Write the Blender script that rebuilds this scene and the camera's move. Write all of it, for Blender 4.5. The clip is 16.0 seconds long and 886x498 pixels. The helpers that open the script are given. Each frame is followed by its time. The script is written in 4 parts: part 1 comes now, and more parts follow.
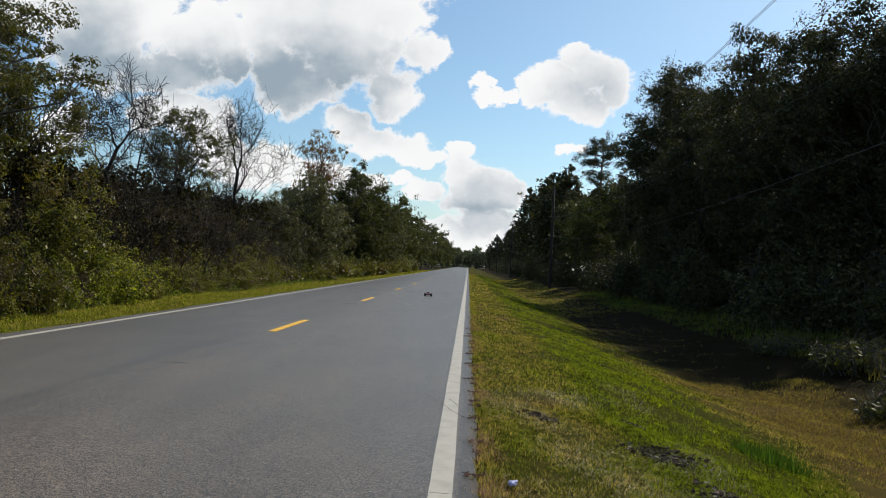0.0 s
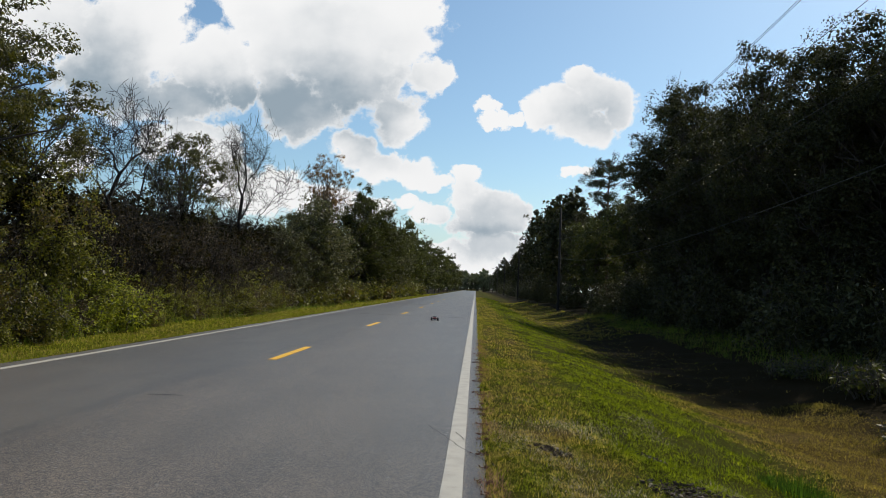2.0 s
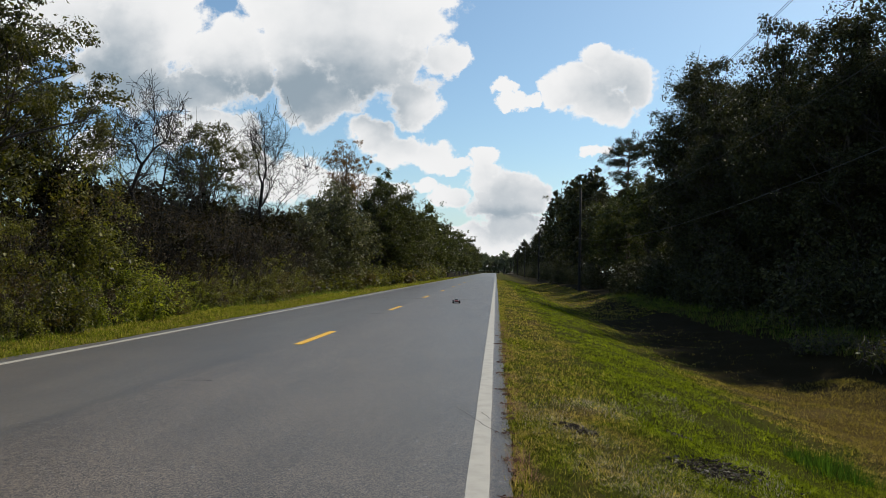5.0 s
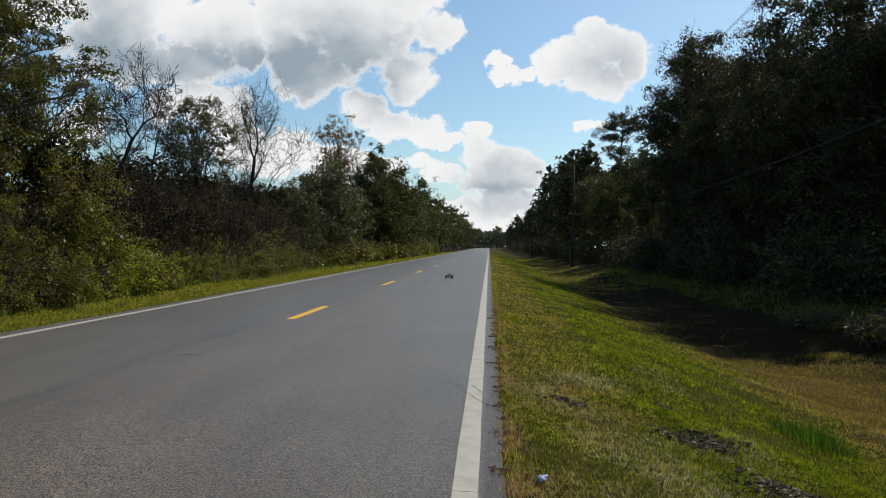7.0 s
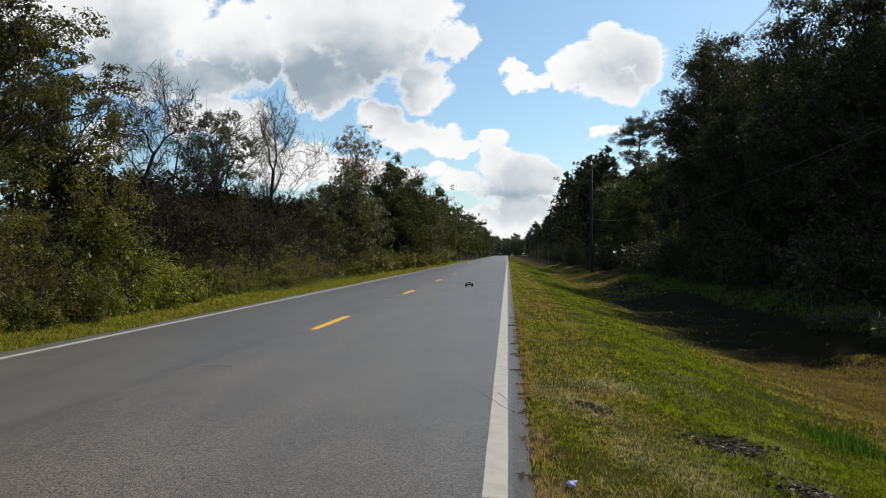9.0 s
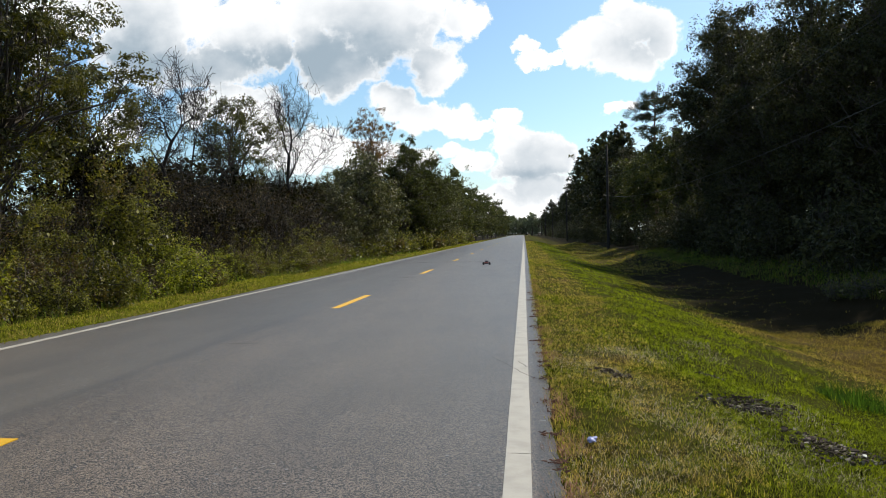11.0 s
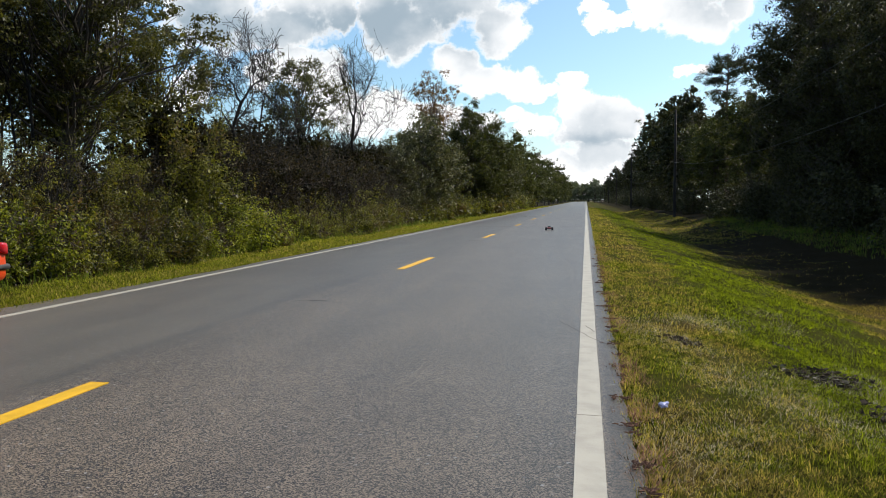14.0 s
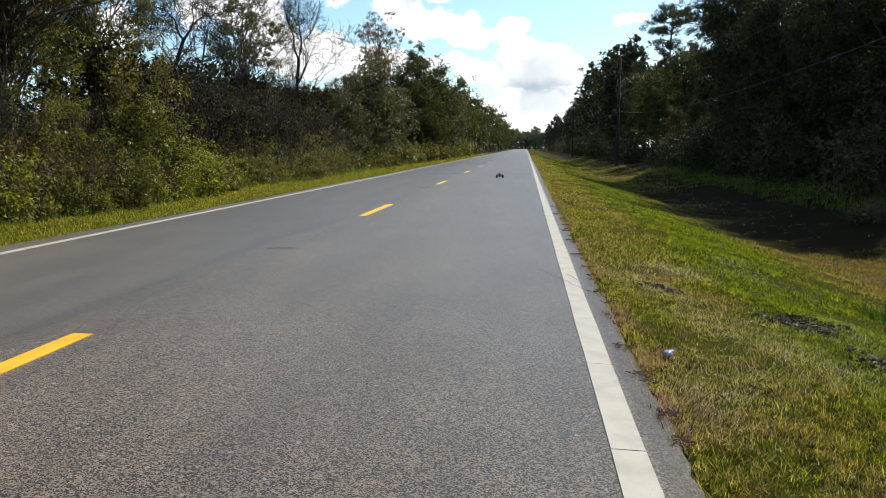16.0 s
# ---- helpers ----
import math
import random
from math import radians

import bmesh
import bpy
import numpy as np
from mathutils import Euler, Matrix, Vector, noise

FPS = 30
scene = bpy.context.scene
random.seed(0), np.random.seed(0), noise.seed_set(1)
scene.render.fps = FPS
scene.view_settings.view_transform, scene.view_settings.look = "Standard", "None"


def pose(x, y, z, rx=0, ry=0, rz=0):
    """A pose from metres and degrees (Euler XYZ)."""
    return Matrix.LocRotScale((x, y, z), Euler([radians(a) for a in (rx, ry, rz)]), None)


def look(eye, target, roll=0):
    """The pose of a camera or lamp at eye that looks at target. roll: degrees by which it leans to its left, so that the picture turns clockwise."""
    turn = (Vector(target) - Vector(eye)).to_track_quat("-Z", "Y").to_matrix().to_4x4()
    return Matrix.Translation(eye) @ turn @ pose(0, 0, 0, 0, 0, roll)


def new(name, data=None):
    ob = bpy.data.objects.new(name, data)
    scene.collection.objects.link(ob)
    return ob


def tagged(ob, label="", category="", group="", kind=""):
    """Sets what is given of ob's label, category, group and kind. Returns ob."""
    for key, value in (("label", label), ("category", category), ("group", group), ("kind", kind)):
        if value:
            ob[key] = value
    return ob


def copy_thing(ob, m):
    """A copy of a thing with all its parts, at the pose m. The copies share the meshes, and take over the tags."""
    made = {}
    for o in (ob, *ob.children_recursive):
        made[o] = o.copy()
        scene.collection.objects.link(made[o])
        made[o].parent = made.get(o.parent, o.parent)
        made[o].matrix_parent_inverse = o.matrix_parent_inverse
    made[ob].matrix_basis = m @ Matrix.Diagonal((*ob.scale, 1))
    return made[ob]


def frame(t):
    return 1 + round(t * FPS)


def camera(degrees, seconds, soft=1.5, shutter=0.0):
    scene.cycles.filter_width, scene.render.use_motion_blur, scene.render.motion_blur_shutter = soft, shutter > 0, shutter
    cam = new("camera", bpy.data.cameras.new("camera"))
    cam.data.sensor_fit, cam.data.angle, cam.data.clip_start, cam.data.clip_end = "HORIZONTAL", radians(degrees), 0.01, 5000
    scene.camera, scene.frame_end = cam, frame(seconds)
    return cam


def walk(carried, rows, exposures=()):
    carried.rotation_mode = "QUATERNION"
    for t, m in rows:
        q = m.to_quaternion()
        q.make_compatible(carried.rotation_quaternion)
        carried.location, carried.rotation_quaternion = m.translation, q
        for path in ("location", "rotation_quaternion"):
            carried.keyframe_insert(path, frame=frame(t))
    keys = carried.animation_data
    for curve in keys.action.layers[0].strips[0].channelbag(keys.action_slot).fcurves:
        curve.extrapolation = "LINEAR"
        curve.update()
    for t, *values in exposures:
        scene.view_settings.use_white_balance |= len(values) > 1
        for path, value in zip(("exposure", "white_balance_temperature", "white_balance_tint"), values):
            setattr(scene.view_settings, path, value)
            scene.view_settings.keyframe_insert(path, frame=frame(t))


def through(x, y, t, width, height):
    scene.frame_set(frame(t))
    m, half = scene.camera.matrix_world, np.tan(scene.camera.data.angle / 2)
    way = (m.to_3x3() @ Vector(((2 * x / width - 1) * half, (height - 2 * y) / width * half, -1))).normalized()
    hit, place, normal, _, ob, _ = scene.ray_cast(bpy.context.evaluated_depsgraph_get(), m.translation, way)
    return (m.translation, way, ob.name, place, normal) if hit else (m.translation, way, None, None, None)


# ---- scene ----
cam = camera(61.7, 16.0, soft=0.2)
EXPOSURES = [(0, -0.16), (2.4, -0.24), (3.5, -0.26), (6, -0.24), (8.5, -0.18), (11, 0.1), (14, 0.14), (15, 0.3), (16, 0.36)]
PATH = [
    (0, (0.116, -0.146, 1.491), (0.046, 1.852, 1.532), 2.6),
    (0.5, (0.081, 0.118, 1.483), (0.046, 2.116, 1.562), 2.2),
    (1, (0.107, 0.253, 1.478), (0.092, 2.252, 1.551), 2.5),
    (1.5, (0.114, 0.311, 1.488), (0.054, 2.307, 1.6), 2.1),
    (2, (0.13, 0.313, 1.502), (0.039, 2.308, 1.605), 2.0),
    (2.5, (0.108, 0.289, 1.495), (0.007, 2.283, 1.615), 1.8),
    (3, (0.114, 0.304, 1.494), (-0.008, 2.297, 1.614), 1.7),
    (3.5, (0.103, 0.308, 1.493), (-0.026, 2.3, 1.607), 1.2),
    (6, (0.11, 0.218, 1.489), (-0.035, 2.213, 1.491), 0.8),
    (6.5, (0.112, 0.245, 1.487), (-0.007, 2.241, 1.47), 1.0),
    (7, (0.125, 0.232, 1.489), (0.001, 2.228, 1.479), 0.8),
    (7.5, (0.12, 0.229, 1.495), (-0.001, 2.225, 1.493), 0.8),
    (8, (0.12, 0.261, 1.489), (-0.009, 2.257, 1.475), 0.5),
    (8.5, (0.094, 0.236, 1.496), (-0.061, 2.229, 1.513), 0.3),
    (11, (0.073, -0.002, 1.403), (-0.145, 1.986, 1.366), -1.7),
    (11.5, (0.077, -0.008, 1.399), (-0.094, 1.984, 1.361), -1.0),
    (12, (0.069, 0.002, 1.404), (-0.11, 1.993, 1.363), -0.9),
    (12.5, (0.063, -0.023, 1.404), (-0.131, 1.967, 1.353), -1.0),
    (13, (0.08, 0.003, 1.393), (-0.106, 1.993, 1.323), -1.0),
    (13.5, (0.041, -0.029, 1.395), (-0.2, 1.954, 1.306), -0.6),
    (14, (-0.019, -0.036, 1.378), (-0.398, 1.924, 1.249), -0.7),
    (14.5, (-0.064, -0.001, 1.372), (-0.402, 1.96, 1.175), -0.2),
    (15, (-0.168, 0.09, 1.357), (-0.364, 2.067, 1.126), -2.2),
    (15.5, (-0.301, 0.099, 1.367), (-0.509, 2.073, 1.126), -0.8),
    (16, (-0.488, 0.028, 1.375), (-0.706, 1.998, 1.102), 0.1),
]
walk(cam, [(t, look(eye, target, roll)) for t, eye, target, roll in PATH], EXPOSURES)

# ---- sky, sun ----
SUN_AZ, SUN_EL = 42.0, 45.0

PUFFS = {
    "west": [(-0.606, 0.355, 0.069, 0.069), (-0.497, 0.33, 0.099, 0.084), (-0.374, 0.298, 0.065, 0.057), (-0.459, 0.379, 0.046, 0.046),
             (-0.528, 0.282, 0.091, 0.069), (-0.429, 0.246, 0.091, 0.034), (-0.688, 0.33, 0.046, 0.084), (-0.329, 0.266, 0.027, 0.03)],
    "middle": [(-0.313, 0.386, 0.061, 0.03), (-0.247, 0.346, 0.114, 0.076), (-0.145, 0.354, 0.091, 0.069), (-0.077, 0.291, 0.04, 0.027),
               (-0.182, 0.29, 0.099, 0.069), (-0.111, 0.232, 0.044, 0.037), (-0.244, 0.235, 0.061, 0.042), (-0.09, 0.378, 0.038, 0.046), (-0.275, 0.262, 0.045, 0.045),
               (-0.292, 0.31, 0.05, 0.05)],
    "band": [(-0.172, 0.184, 0.038, 0.027), (-0.132, 0.165, 0.046, 0.024), (-0.086, 0.154, 0.042, 0.023), (-0.055, 0.144, 0.02, 0.015)],
    "tower": [(-0.016, 0.152, 0.023, 0.018), (-0.022, 0.128, 0.024, 0.026), (0.015, 0.113, 0.042, 0.027), (0.042, 0.102, 0.032, 0.03),
              (-0.019, 0.101, 0.017, 0.017), (0.008, 0.086, 0.053, 0.023)],
    "low": [(0.023, 0.059, 0.053, 0.024), (-0.014, 0.04, 0.069, 0.023), (-0.069, 0.096, 0.03, 0.021), (-0.096, 0.117, 0.02, 0.014),
            (0.009, 0.029, 0.053, 0.023)],
    "east": [(0.134, 0.291, 0.029, 0.023), (0.16, 0.272, 0.042, 0.03), (0.108, 0.252, 0.05, 0.032), (0.187, 0.253, 0.035, 0.034),
             (0.142, 0.225, 0.046, 0.03), (0.07, 0.24, 0.023, 0.023)],
    "small": [(0.005, 0.244, 0.02, 0.015), (0.021, 0.222, 0.023, 0.014), (0.042, 0.227, 0.014, 0.011), (0.128, 0.163, 0.023, 0.007)],
    "behind_trees": [(-0.563, 0.161, 0.034, 0.034), (-0.595, 0.144, 0.034, 0.027), (-0.378, 0.186, 0.057, 0.038), (-0.411, 0.206, 0.03, 0.017),
                     (-0.288, 0.124, 0.053, 0.038), (-0.209, 0.11, 0.069, 0.03), (-0.344, 0.139, 0.046, 0.038), (-0.154, 0.103, 0.046, 0.023),
                     (-0.45, 0.186, 0.03, 0.03)],
}

BELLIES = [(-0.53, 0.326, 0.032, 0.046, 0.7), (-0.461, 0.248, 0.114, 0.029, 1.0), (-0.645, 0.306, 0.046, 0.069, 0.5), (-0.592, 0.249, 0.069, 0.03, 0.6),
           (-0.356, 0.238, 0.046, 0.019, 0.8), (-0.238, 0.29, 0.069, 0.046, 0.55), (-0.248, 0.37, 0.053, 0.021, 0.35), (-0.244, 0.231, 0.053, 0.03, 0.5),
           (-0.123, 0.271, 0.046, 0.019, 0.3), (-0.184, 0.342, 0.046, 0.023, 0.25), (-0.165, 0.239, 0.046, 0.023, 0.4), (-0.18, 0.2, 0.038, 0.019, 0.6),
           (-0.117, 0.161, 0.046, 0.011, 0.3), (0.022, 0.1, 0.04, 0.02, 0.95), (0.0, 0.078, 0.04, 0.007, 0.7), (-0.02, 0.058, 0.046, 0.007, 0.6), (0.03, 0.045, 0.04, 0.006, 0.5),
           (0.151, 0.252, 0.035, 0.028, 0.85), (0.127, 0.233, 0.038, 0.015, 0.25)]


class Nodes:
    """Short hand for building a node tree."""

    def __init__(self, tree):
        self.t = tree
        tree.nodes.clear()

    def n(self, kind, **props):
        node = self.t.nodes.new(kind)
        for k, v in props.items():
            setattr(node, k, v)
        return node

    def put(self, socket, value):
        if isinstance(value, bpy.types.NodeSocket):
            self.t.links.new(value, socket)
        elif value is not None:
            socket.default_value = value

    def math(self, op, a, b=None, c=None, clamp=False):
        m = self.n("ShaderNodeMath", operation=op, use_clamp=clamp)
        for s, v in zip(m.inputs, (a, b, c)):
            self.put(s, v)
        return m.outputs[0]

    def smooth(self, x, lo, hi, a=0.0, b=1.0):
        m = self.n("ShaderNodeMapRange", interpolation_type="SMOOTHSTEP")
        for k, v in (("Value", x), ("From Min", lo), ("From Max", hi), ("To Min", a), ("To Max", b)):
            self.put(m.inputs[k], v)
        return m.outputs[0]

    def mix(self, f, a, b, blend="MIX"):
        m = self.n("ShaderNodeMix", data_type="RGBA", blend_type=blend)
        self.put(m.inputs[0], f)
        self.put(m.inputs[6], a if isinstance(a, bpy.types.NodeSocket) else (*a, 1))
        self.put(m.inputs[7], b if isinstance(b, bpy.types.NodeSocket) else (*b, 1))
        return m.outputs[2]

    def noise(self, vec, scale, detail=4.0, rough=0.55):
        m = self.n("ShaderNodeTexNoise")
        self.put(m.inputs["Vector"], vec)
        m.inputs["Scale"].default_value, m.inputs["Detail"].default_value, m.inputs["Roughness"].default_value = scale, detail, rough
        return m

    def xyz(self, x, y, z=0.0):
        m = self.n("ShaderNodeCombineXYZ")
        for s, v in zip(m.inputs, (x, y, z)):
            self.put(s, v)
        return m.outputs[0]

    def split(self, v):
        m = self.n("ShaderNodeSeparateXYZ")
        self.put(m.inputs[0], v)
        return m.outputs


def build_sky():
    w = bpy.data.worlds.new("sky")
    scene.world = w
    w.use_nodes = True
    k = Nodes(w.node_tree)
    sky = k.n("ShaderNodeTexSky", sky_type="NISHITA", sun_disc=False, sun_elevation=radians(SUN_EL), sun_rotation=radians(SUN_AZ))
    sky.air_density, sky.dust_density, sky.ozone_density = 1.0, 1.0, 1.5
    way = k.n("ShaderNodeTexCoord").outputs["Generated"]
    x, y, z = k.split(way)
    ahead = k.math("MAXIMUM", y, 0.05)
    u, v = k.math("DIVIDE", x, ahead), k.math("DIVIDE", z, ahead)
    flat = k.xyz(u, v)
    wob = k.split(k.noise(flat, 16, 6, 0.6).outputs["Color"])
    du = k.math("MULTIPLY_ADD", wob[0], 0.07, -0.035)
    dv = k.math("MULTIPLY_ADD", wob[1], 0.06, -0.03)
    u2, v2 = k.math("ADD", u, du), k.math("ADD", v, dv)
    best = None
    for puffs in PUFFS.values():
        for cu, cv, a, b in puffs:
            e = k.math("MULTIPLY_ADD", u2, 1 / a, -cu / a)
            f = k.math("MULTIPLY_ADD", v2, 1 / b, -cv / b)
            d = k.math("ADD", k.math("MULTIPLY", e, e), k.math("MULTIPLY", f, f))
            m = k.math("SUBTRACT", 1.17, k.math("SQRT", d))
            best = m if best is None else k.math("MAXIMUM", best, m)
    fine = k.noise(flat, 34, 8, 0.6).outputs[0]
    dens = k.math("ADD", best, k.math("MULTIPLY_ADD", fine, 1.1, -0.6))
    mask = k.smooth(dens, 0.08, 0.34)
    mask = k.math("MULTIPLY", mask, k.smooth(y, 0.15, 0.3))
    # loose fair-weather clouds over the rest of the sky
    other = k.smooth(k.noise(way, 3.2, 8, 0.55).outputs[0], 0.56, 0.66)
    rest = k.math("MAXIMUM", k.smooth(y, 0.55, 0.3), k.smooth(v, 0.52, 0.75))
    mask = k.math("MAXIMUM", mask, k.math("MULTIPLY", other, rest))
    soft = k.noise(k.xyz(k.math("ADD", u, 7.7), k.math("MULTIPLY", v, 1.3)), 15, 4, 0.5).outputs[0]
    shade = None
    drift = k.split(k.noise(flat, 7, 3, 0.5).outputs["Color"])
    u3, v3 = k.math("ADD", u2, k.math("MULTIPLY_ADD", drift[0], 0.09, -0.045)), k.math("ADD", v2, k.math("MULTIPLY_ADD", drift[1], 0.05, -0.025))
    for cu, cv, a, b, g in BELLIES:
        e = k.math("MULTIPLY_ADD", u3, 0.52 / a, -0.52 * cu / a)
        f = k.math("MULTIPLY_ADD", v3, 0.58 / b, -0.58 * cv / b)
        d = k.math("ADD", k.math("MULTIPLY", e, e), k.math("MULTIPLY", f, f))
        d = k.math("MULTIPLY", k.math("EXPONENT", k.math("MULTIPLY", d, -1.0)), g)
        shade = d if shade is None else k.math("ADD", shade, d)
    billow = k.n("ShaderNodeTexVoronoi", feature="SMOOTH_F1")
    k.put(billow.inputs["Vector"], k.xyz(u3, k.math("MULTIPLY", v3, 1.25)))
    billow.inputs["Scale"].default_value = 11
    crease = k.smooth(billow.outputs["Distance"], 0.22, 0.62)
    grey = k.math("MULTIPLY", shade, k.math("MULTIPLY_ADD", soft, 0.8, 0.22))
    grey = k.math("MULTIPLY", grey, k.math("MULTIPLY_ADD", crease, 0.25, 0.85))
    grey = k.math("ADD", grey, k.math("MULTIPLY", crease, 0.07))
    grey = k.math("MULTIPLY", k.smooth(grey, 0.0, 1.25), k.smooth(dens, 0.05, 0.55))
    cloud = k.mix(grey, (1.0, 1.0, 1.0), (0.33, 0.41, 0.48))
    haze = k.smooth(v, 0.16, 0.0, 0.0, 0.42)
    air = k.mix(haze, k.mix(1.0, sky.outputs[0], (SKY_GAIN * 0.86, SKY_GAIN * 1.03, SKY_GAIN * 1.06), "MULTIPLY"), (0.70, 0.82, 0.90))
    colour = k.mix(mask, air, k.mix(1.0, cloud, (CLOUD_GAIN, CLOUD_GAIN, CLOUD_GAIN), "MULTIPLY"))
    bg = k.n("ShaderNodeBackground")
    k.put(bg.inputs["Color"], colour)
    bg.inputs["Strength"].default_value = 1.0
    out = k.n("ShaderNodeOutputWorld")
    k.t.links.new(bg.outputs[0], out.inputs[0])


SKY_GAIN, CLOUD_GAIN = 0.132, 1.08
build_sky()

sun = new("sun", bpy.data.lights.new("sun", "SUN"))
sun.data.energy, sun.data.angle, sun.data.color = 5.0, radians(0.55), (1.0, 0.90, 0.74)
away = Vector((math.sin(radians(SUN_AZ)) * math.cos(radians(SUN_EL)), math.cos(radians(SUN_AZ)) * math.cos(radians(SUN_EL)), math.sin(radians(SUN_EL))))
sun.matrix_world = look(away * 60, (0, 0, 0))


# ---- materials ----
def material(name):
    m = bpy.data.materials.new(name)
    m.use_nodes = True
    return m, Nodes(m.node_tree)


def finish(m, k, colour, rough=0.8, bump=None, strength=0.3, dist=0.01, metal=0.0, spec=0.5, through_light=0.0, tint=None, grit=0.0, dust=0.0):
    b = k.n("ShaderNodeBsdfPrincipled")
    k.put(b.inputs["Base Color"], colour if isinstance(colour, bpy.types.NodeSocket) else (*colour, 1))
    k.put(b.inputs["Roughness"], rough)
    b.inputs["Metallic"].default_value = metal
    b.inputs["Specular IOR Level"].default_value = spec
    b.inputs["Diffuse Roughness"].default_value = grit
    b.inputs["Sheen Weight"].default_value, b.inputs["Sheen Roughness"].default_value = dust, 0.35
    if bump is not None:
        n = k.n("ShaderNodeBump")
        n.inputs["Strength"].default_value, n.inputs["Distance"].default_value = strength, dist
        k.put(n.inputs["Height"], bump)
        k.t.links.new(n.outputs[0], b.inputs["Normal"])
    out = k.n("ShaderNodeOutputMaterial")
    shader = b.outputs[0]
    if through_light:
        tr = k.n("ShaderNodeBsdfTranslucent")
        k.put(tr.inputs["Color"], tint)
        mx = k.n("ShaderNodeMixShader")
        mx.inputs[0].default_value = through_light
        k.t.links.new(shader, mx.inputs[1])
        k.t.links.new(tr.outputs[0], mx.inputs[2])
        shader = mx.outputs[0]
    k.t.links.new(shader, out.inputs[0])
    return m


def plain(name, colour, rough=0.6, grain=40.0, vary=0.25, metal=0.0, spec=0.5, bump=0.2):
    m, k = material(name)
    p = k.n("ShaderNodeTexCoord").outputs["Object"]
    a, b = k.noise(p, grain, 5).outputs[0], k.noise(p, grain * 0.08, 3).outputs[0]
    f = k.math("ADD", k.math("MULTIPLY", a, 0.5), k.math("MULTIPLY", b, 0.5))
    c = k.mix(k.smooth(f, 0.3, 0.7), [v * (1 - vary) for v in colour], [min(1, v * (1 + vary)) for v in colour])
    return finish(m, k, c, rough, a, bump, 0.004, metal, spec)


def leaf_material(name, dark, light, through=0.35, dead=None, rough=0.45, spec=0.28):
    """Leaves: a colour of its own for every leaf, larger drifts over the crown, and light through the blade."""
    m, k = material(name)
    g = k.n("ShaderNodeNewGeometry")
    p = g.outputs["Position"]
    r = g.outputs["Random Per Island"]
    o = k.n("ShaderNodeObjectInfo").outputs["Random"]
    drift = k.noise(p, 0.8, 3).outputs[0]
    f = k.math("ADD", k.math("MULTIPLY", k.math("POWER", r, 1.6), 0.95), k.math("MULTIPLY_ADD", drift, 0.9, -0.38))
    c = k.mix(k.math("ADD", f, 0.0, clamp=True), dark, light)
    if dead:
        c = k.mix(k.math("MULTIPLY", k.smooth(k.noise(p, 0.55, 3).outputs[0], 0.5, 0.68), k.smooth(r, 0.35, 0.6)), c, dead)
    c = k.mix(k.math("MULTIPLY", o, 0.35), c, [v * 0.55 for v in dark])
    tint = k.mix(1.0, c, (1.9, 2.0, 0.8), "MULTIPLY")
    return finish(m, k, c, rough, spec=spec, through_light=through, tint=tint)


def bark_material(name, colour, rough=0.9):
    m, k = material(name)
    p = k.n("ShaderNodeTexCoord").outputs["Object"]
    mp = k.n("ShaderNodeMapping")
    mp.inputs["Scale"].default_value = (1, 1, 0.18)
    k.t.links.new(p, mp.inputs[0])
    a = k.noise(mp.outputs[0], 30, 6, 0.65).outputs[0]
    b = k.noise(p, 1.3, 4).outputs[0]
    c = k.mix(k.smooth(a, 0.35, 0.65), [v * 0.55 for v in colour], colour)
    c = k.mix(k.smooth(b, 0.55, 0.75), c, [v * 1.5 for v in colour])
    return finish(m, k, c, rough, a, 0.7, 0.02)


def ground_material():
    """Soil and mown thatch: green with straw-coloured and bare drifts, brown litter under the trees with ditch shade
    painted in.
    """
    m, k = material("mown_ground")
    p = k.n("ShaderNodeNewGeometry").outputs["Position"]
    x, y, z = k.split(p)
    big, mid, fine = k.noise(p, 0.35, 4).outputs[0], k.noise(p, 2.3, 5).outputs[0], k.noise(p, 38, 6, 0.7).outputs[0]
    green = k.mix(fine, (0.007, 0.008, 0.001), (0.07, 0.075, 0.007))
    straw = k.mix(fine, (0.009, 0.006, 0.002), (0.14, 0.095, 0.03))
    lush = k.math("MULTIPLY", k.smooth(x, 1.3, 2.3), k.smooth(x, 4.4, 3.2))
    f = k.math("ADD", k.math("MULTIPLY_ADD", mid, 1.1, -0.52), k.math("MULTIPLY_ADD", big, 0.9, -0.32))
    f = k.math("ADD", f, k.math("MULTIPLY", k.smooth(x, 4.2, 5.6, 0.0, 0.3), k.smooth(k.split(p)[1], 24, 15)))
    c = k.mix(k.smooth(k.math("SUBTRACT", f, k.math("MULTIPLY", lush, 0.35)), 0.02, 0.45), green, straw)
    # litter colour blackened and its zone widened over the ditch as painted tree shade
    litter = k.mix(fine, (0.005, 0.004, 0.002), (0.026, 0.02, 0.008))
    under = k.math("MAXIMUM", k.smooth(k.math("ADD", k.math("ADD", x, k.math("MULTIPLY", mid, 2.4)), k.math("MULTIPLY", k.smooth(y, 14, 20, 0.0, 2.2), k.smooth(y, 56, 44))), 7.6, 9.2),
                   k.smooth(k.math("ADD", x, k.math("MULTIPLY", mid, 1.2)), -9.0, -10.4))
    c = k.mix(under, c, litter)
    return finish(m, k, c, 0.95, fine, 0.8, 0.03, spec=0.03)


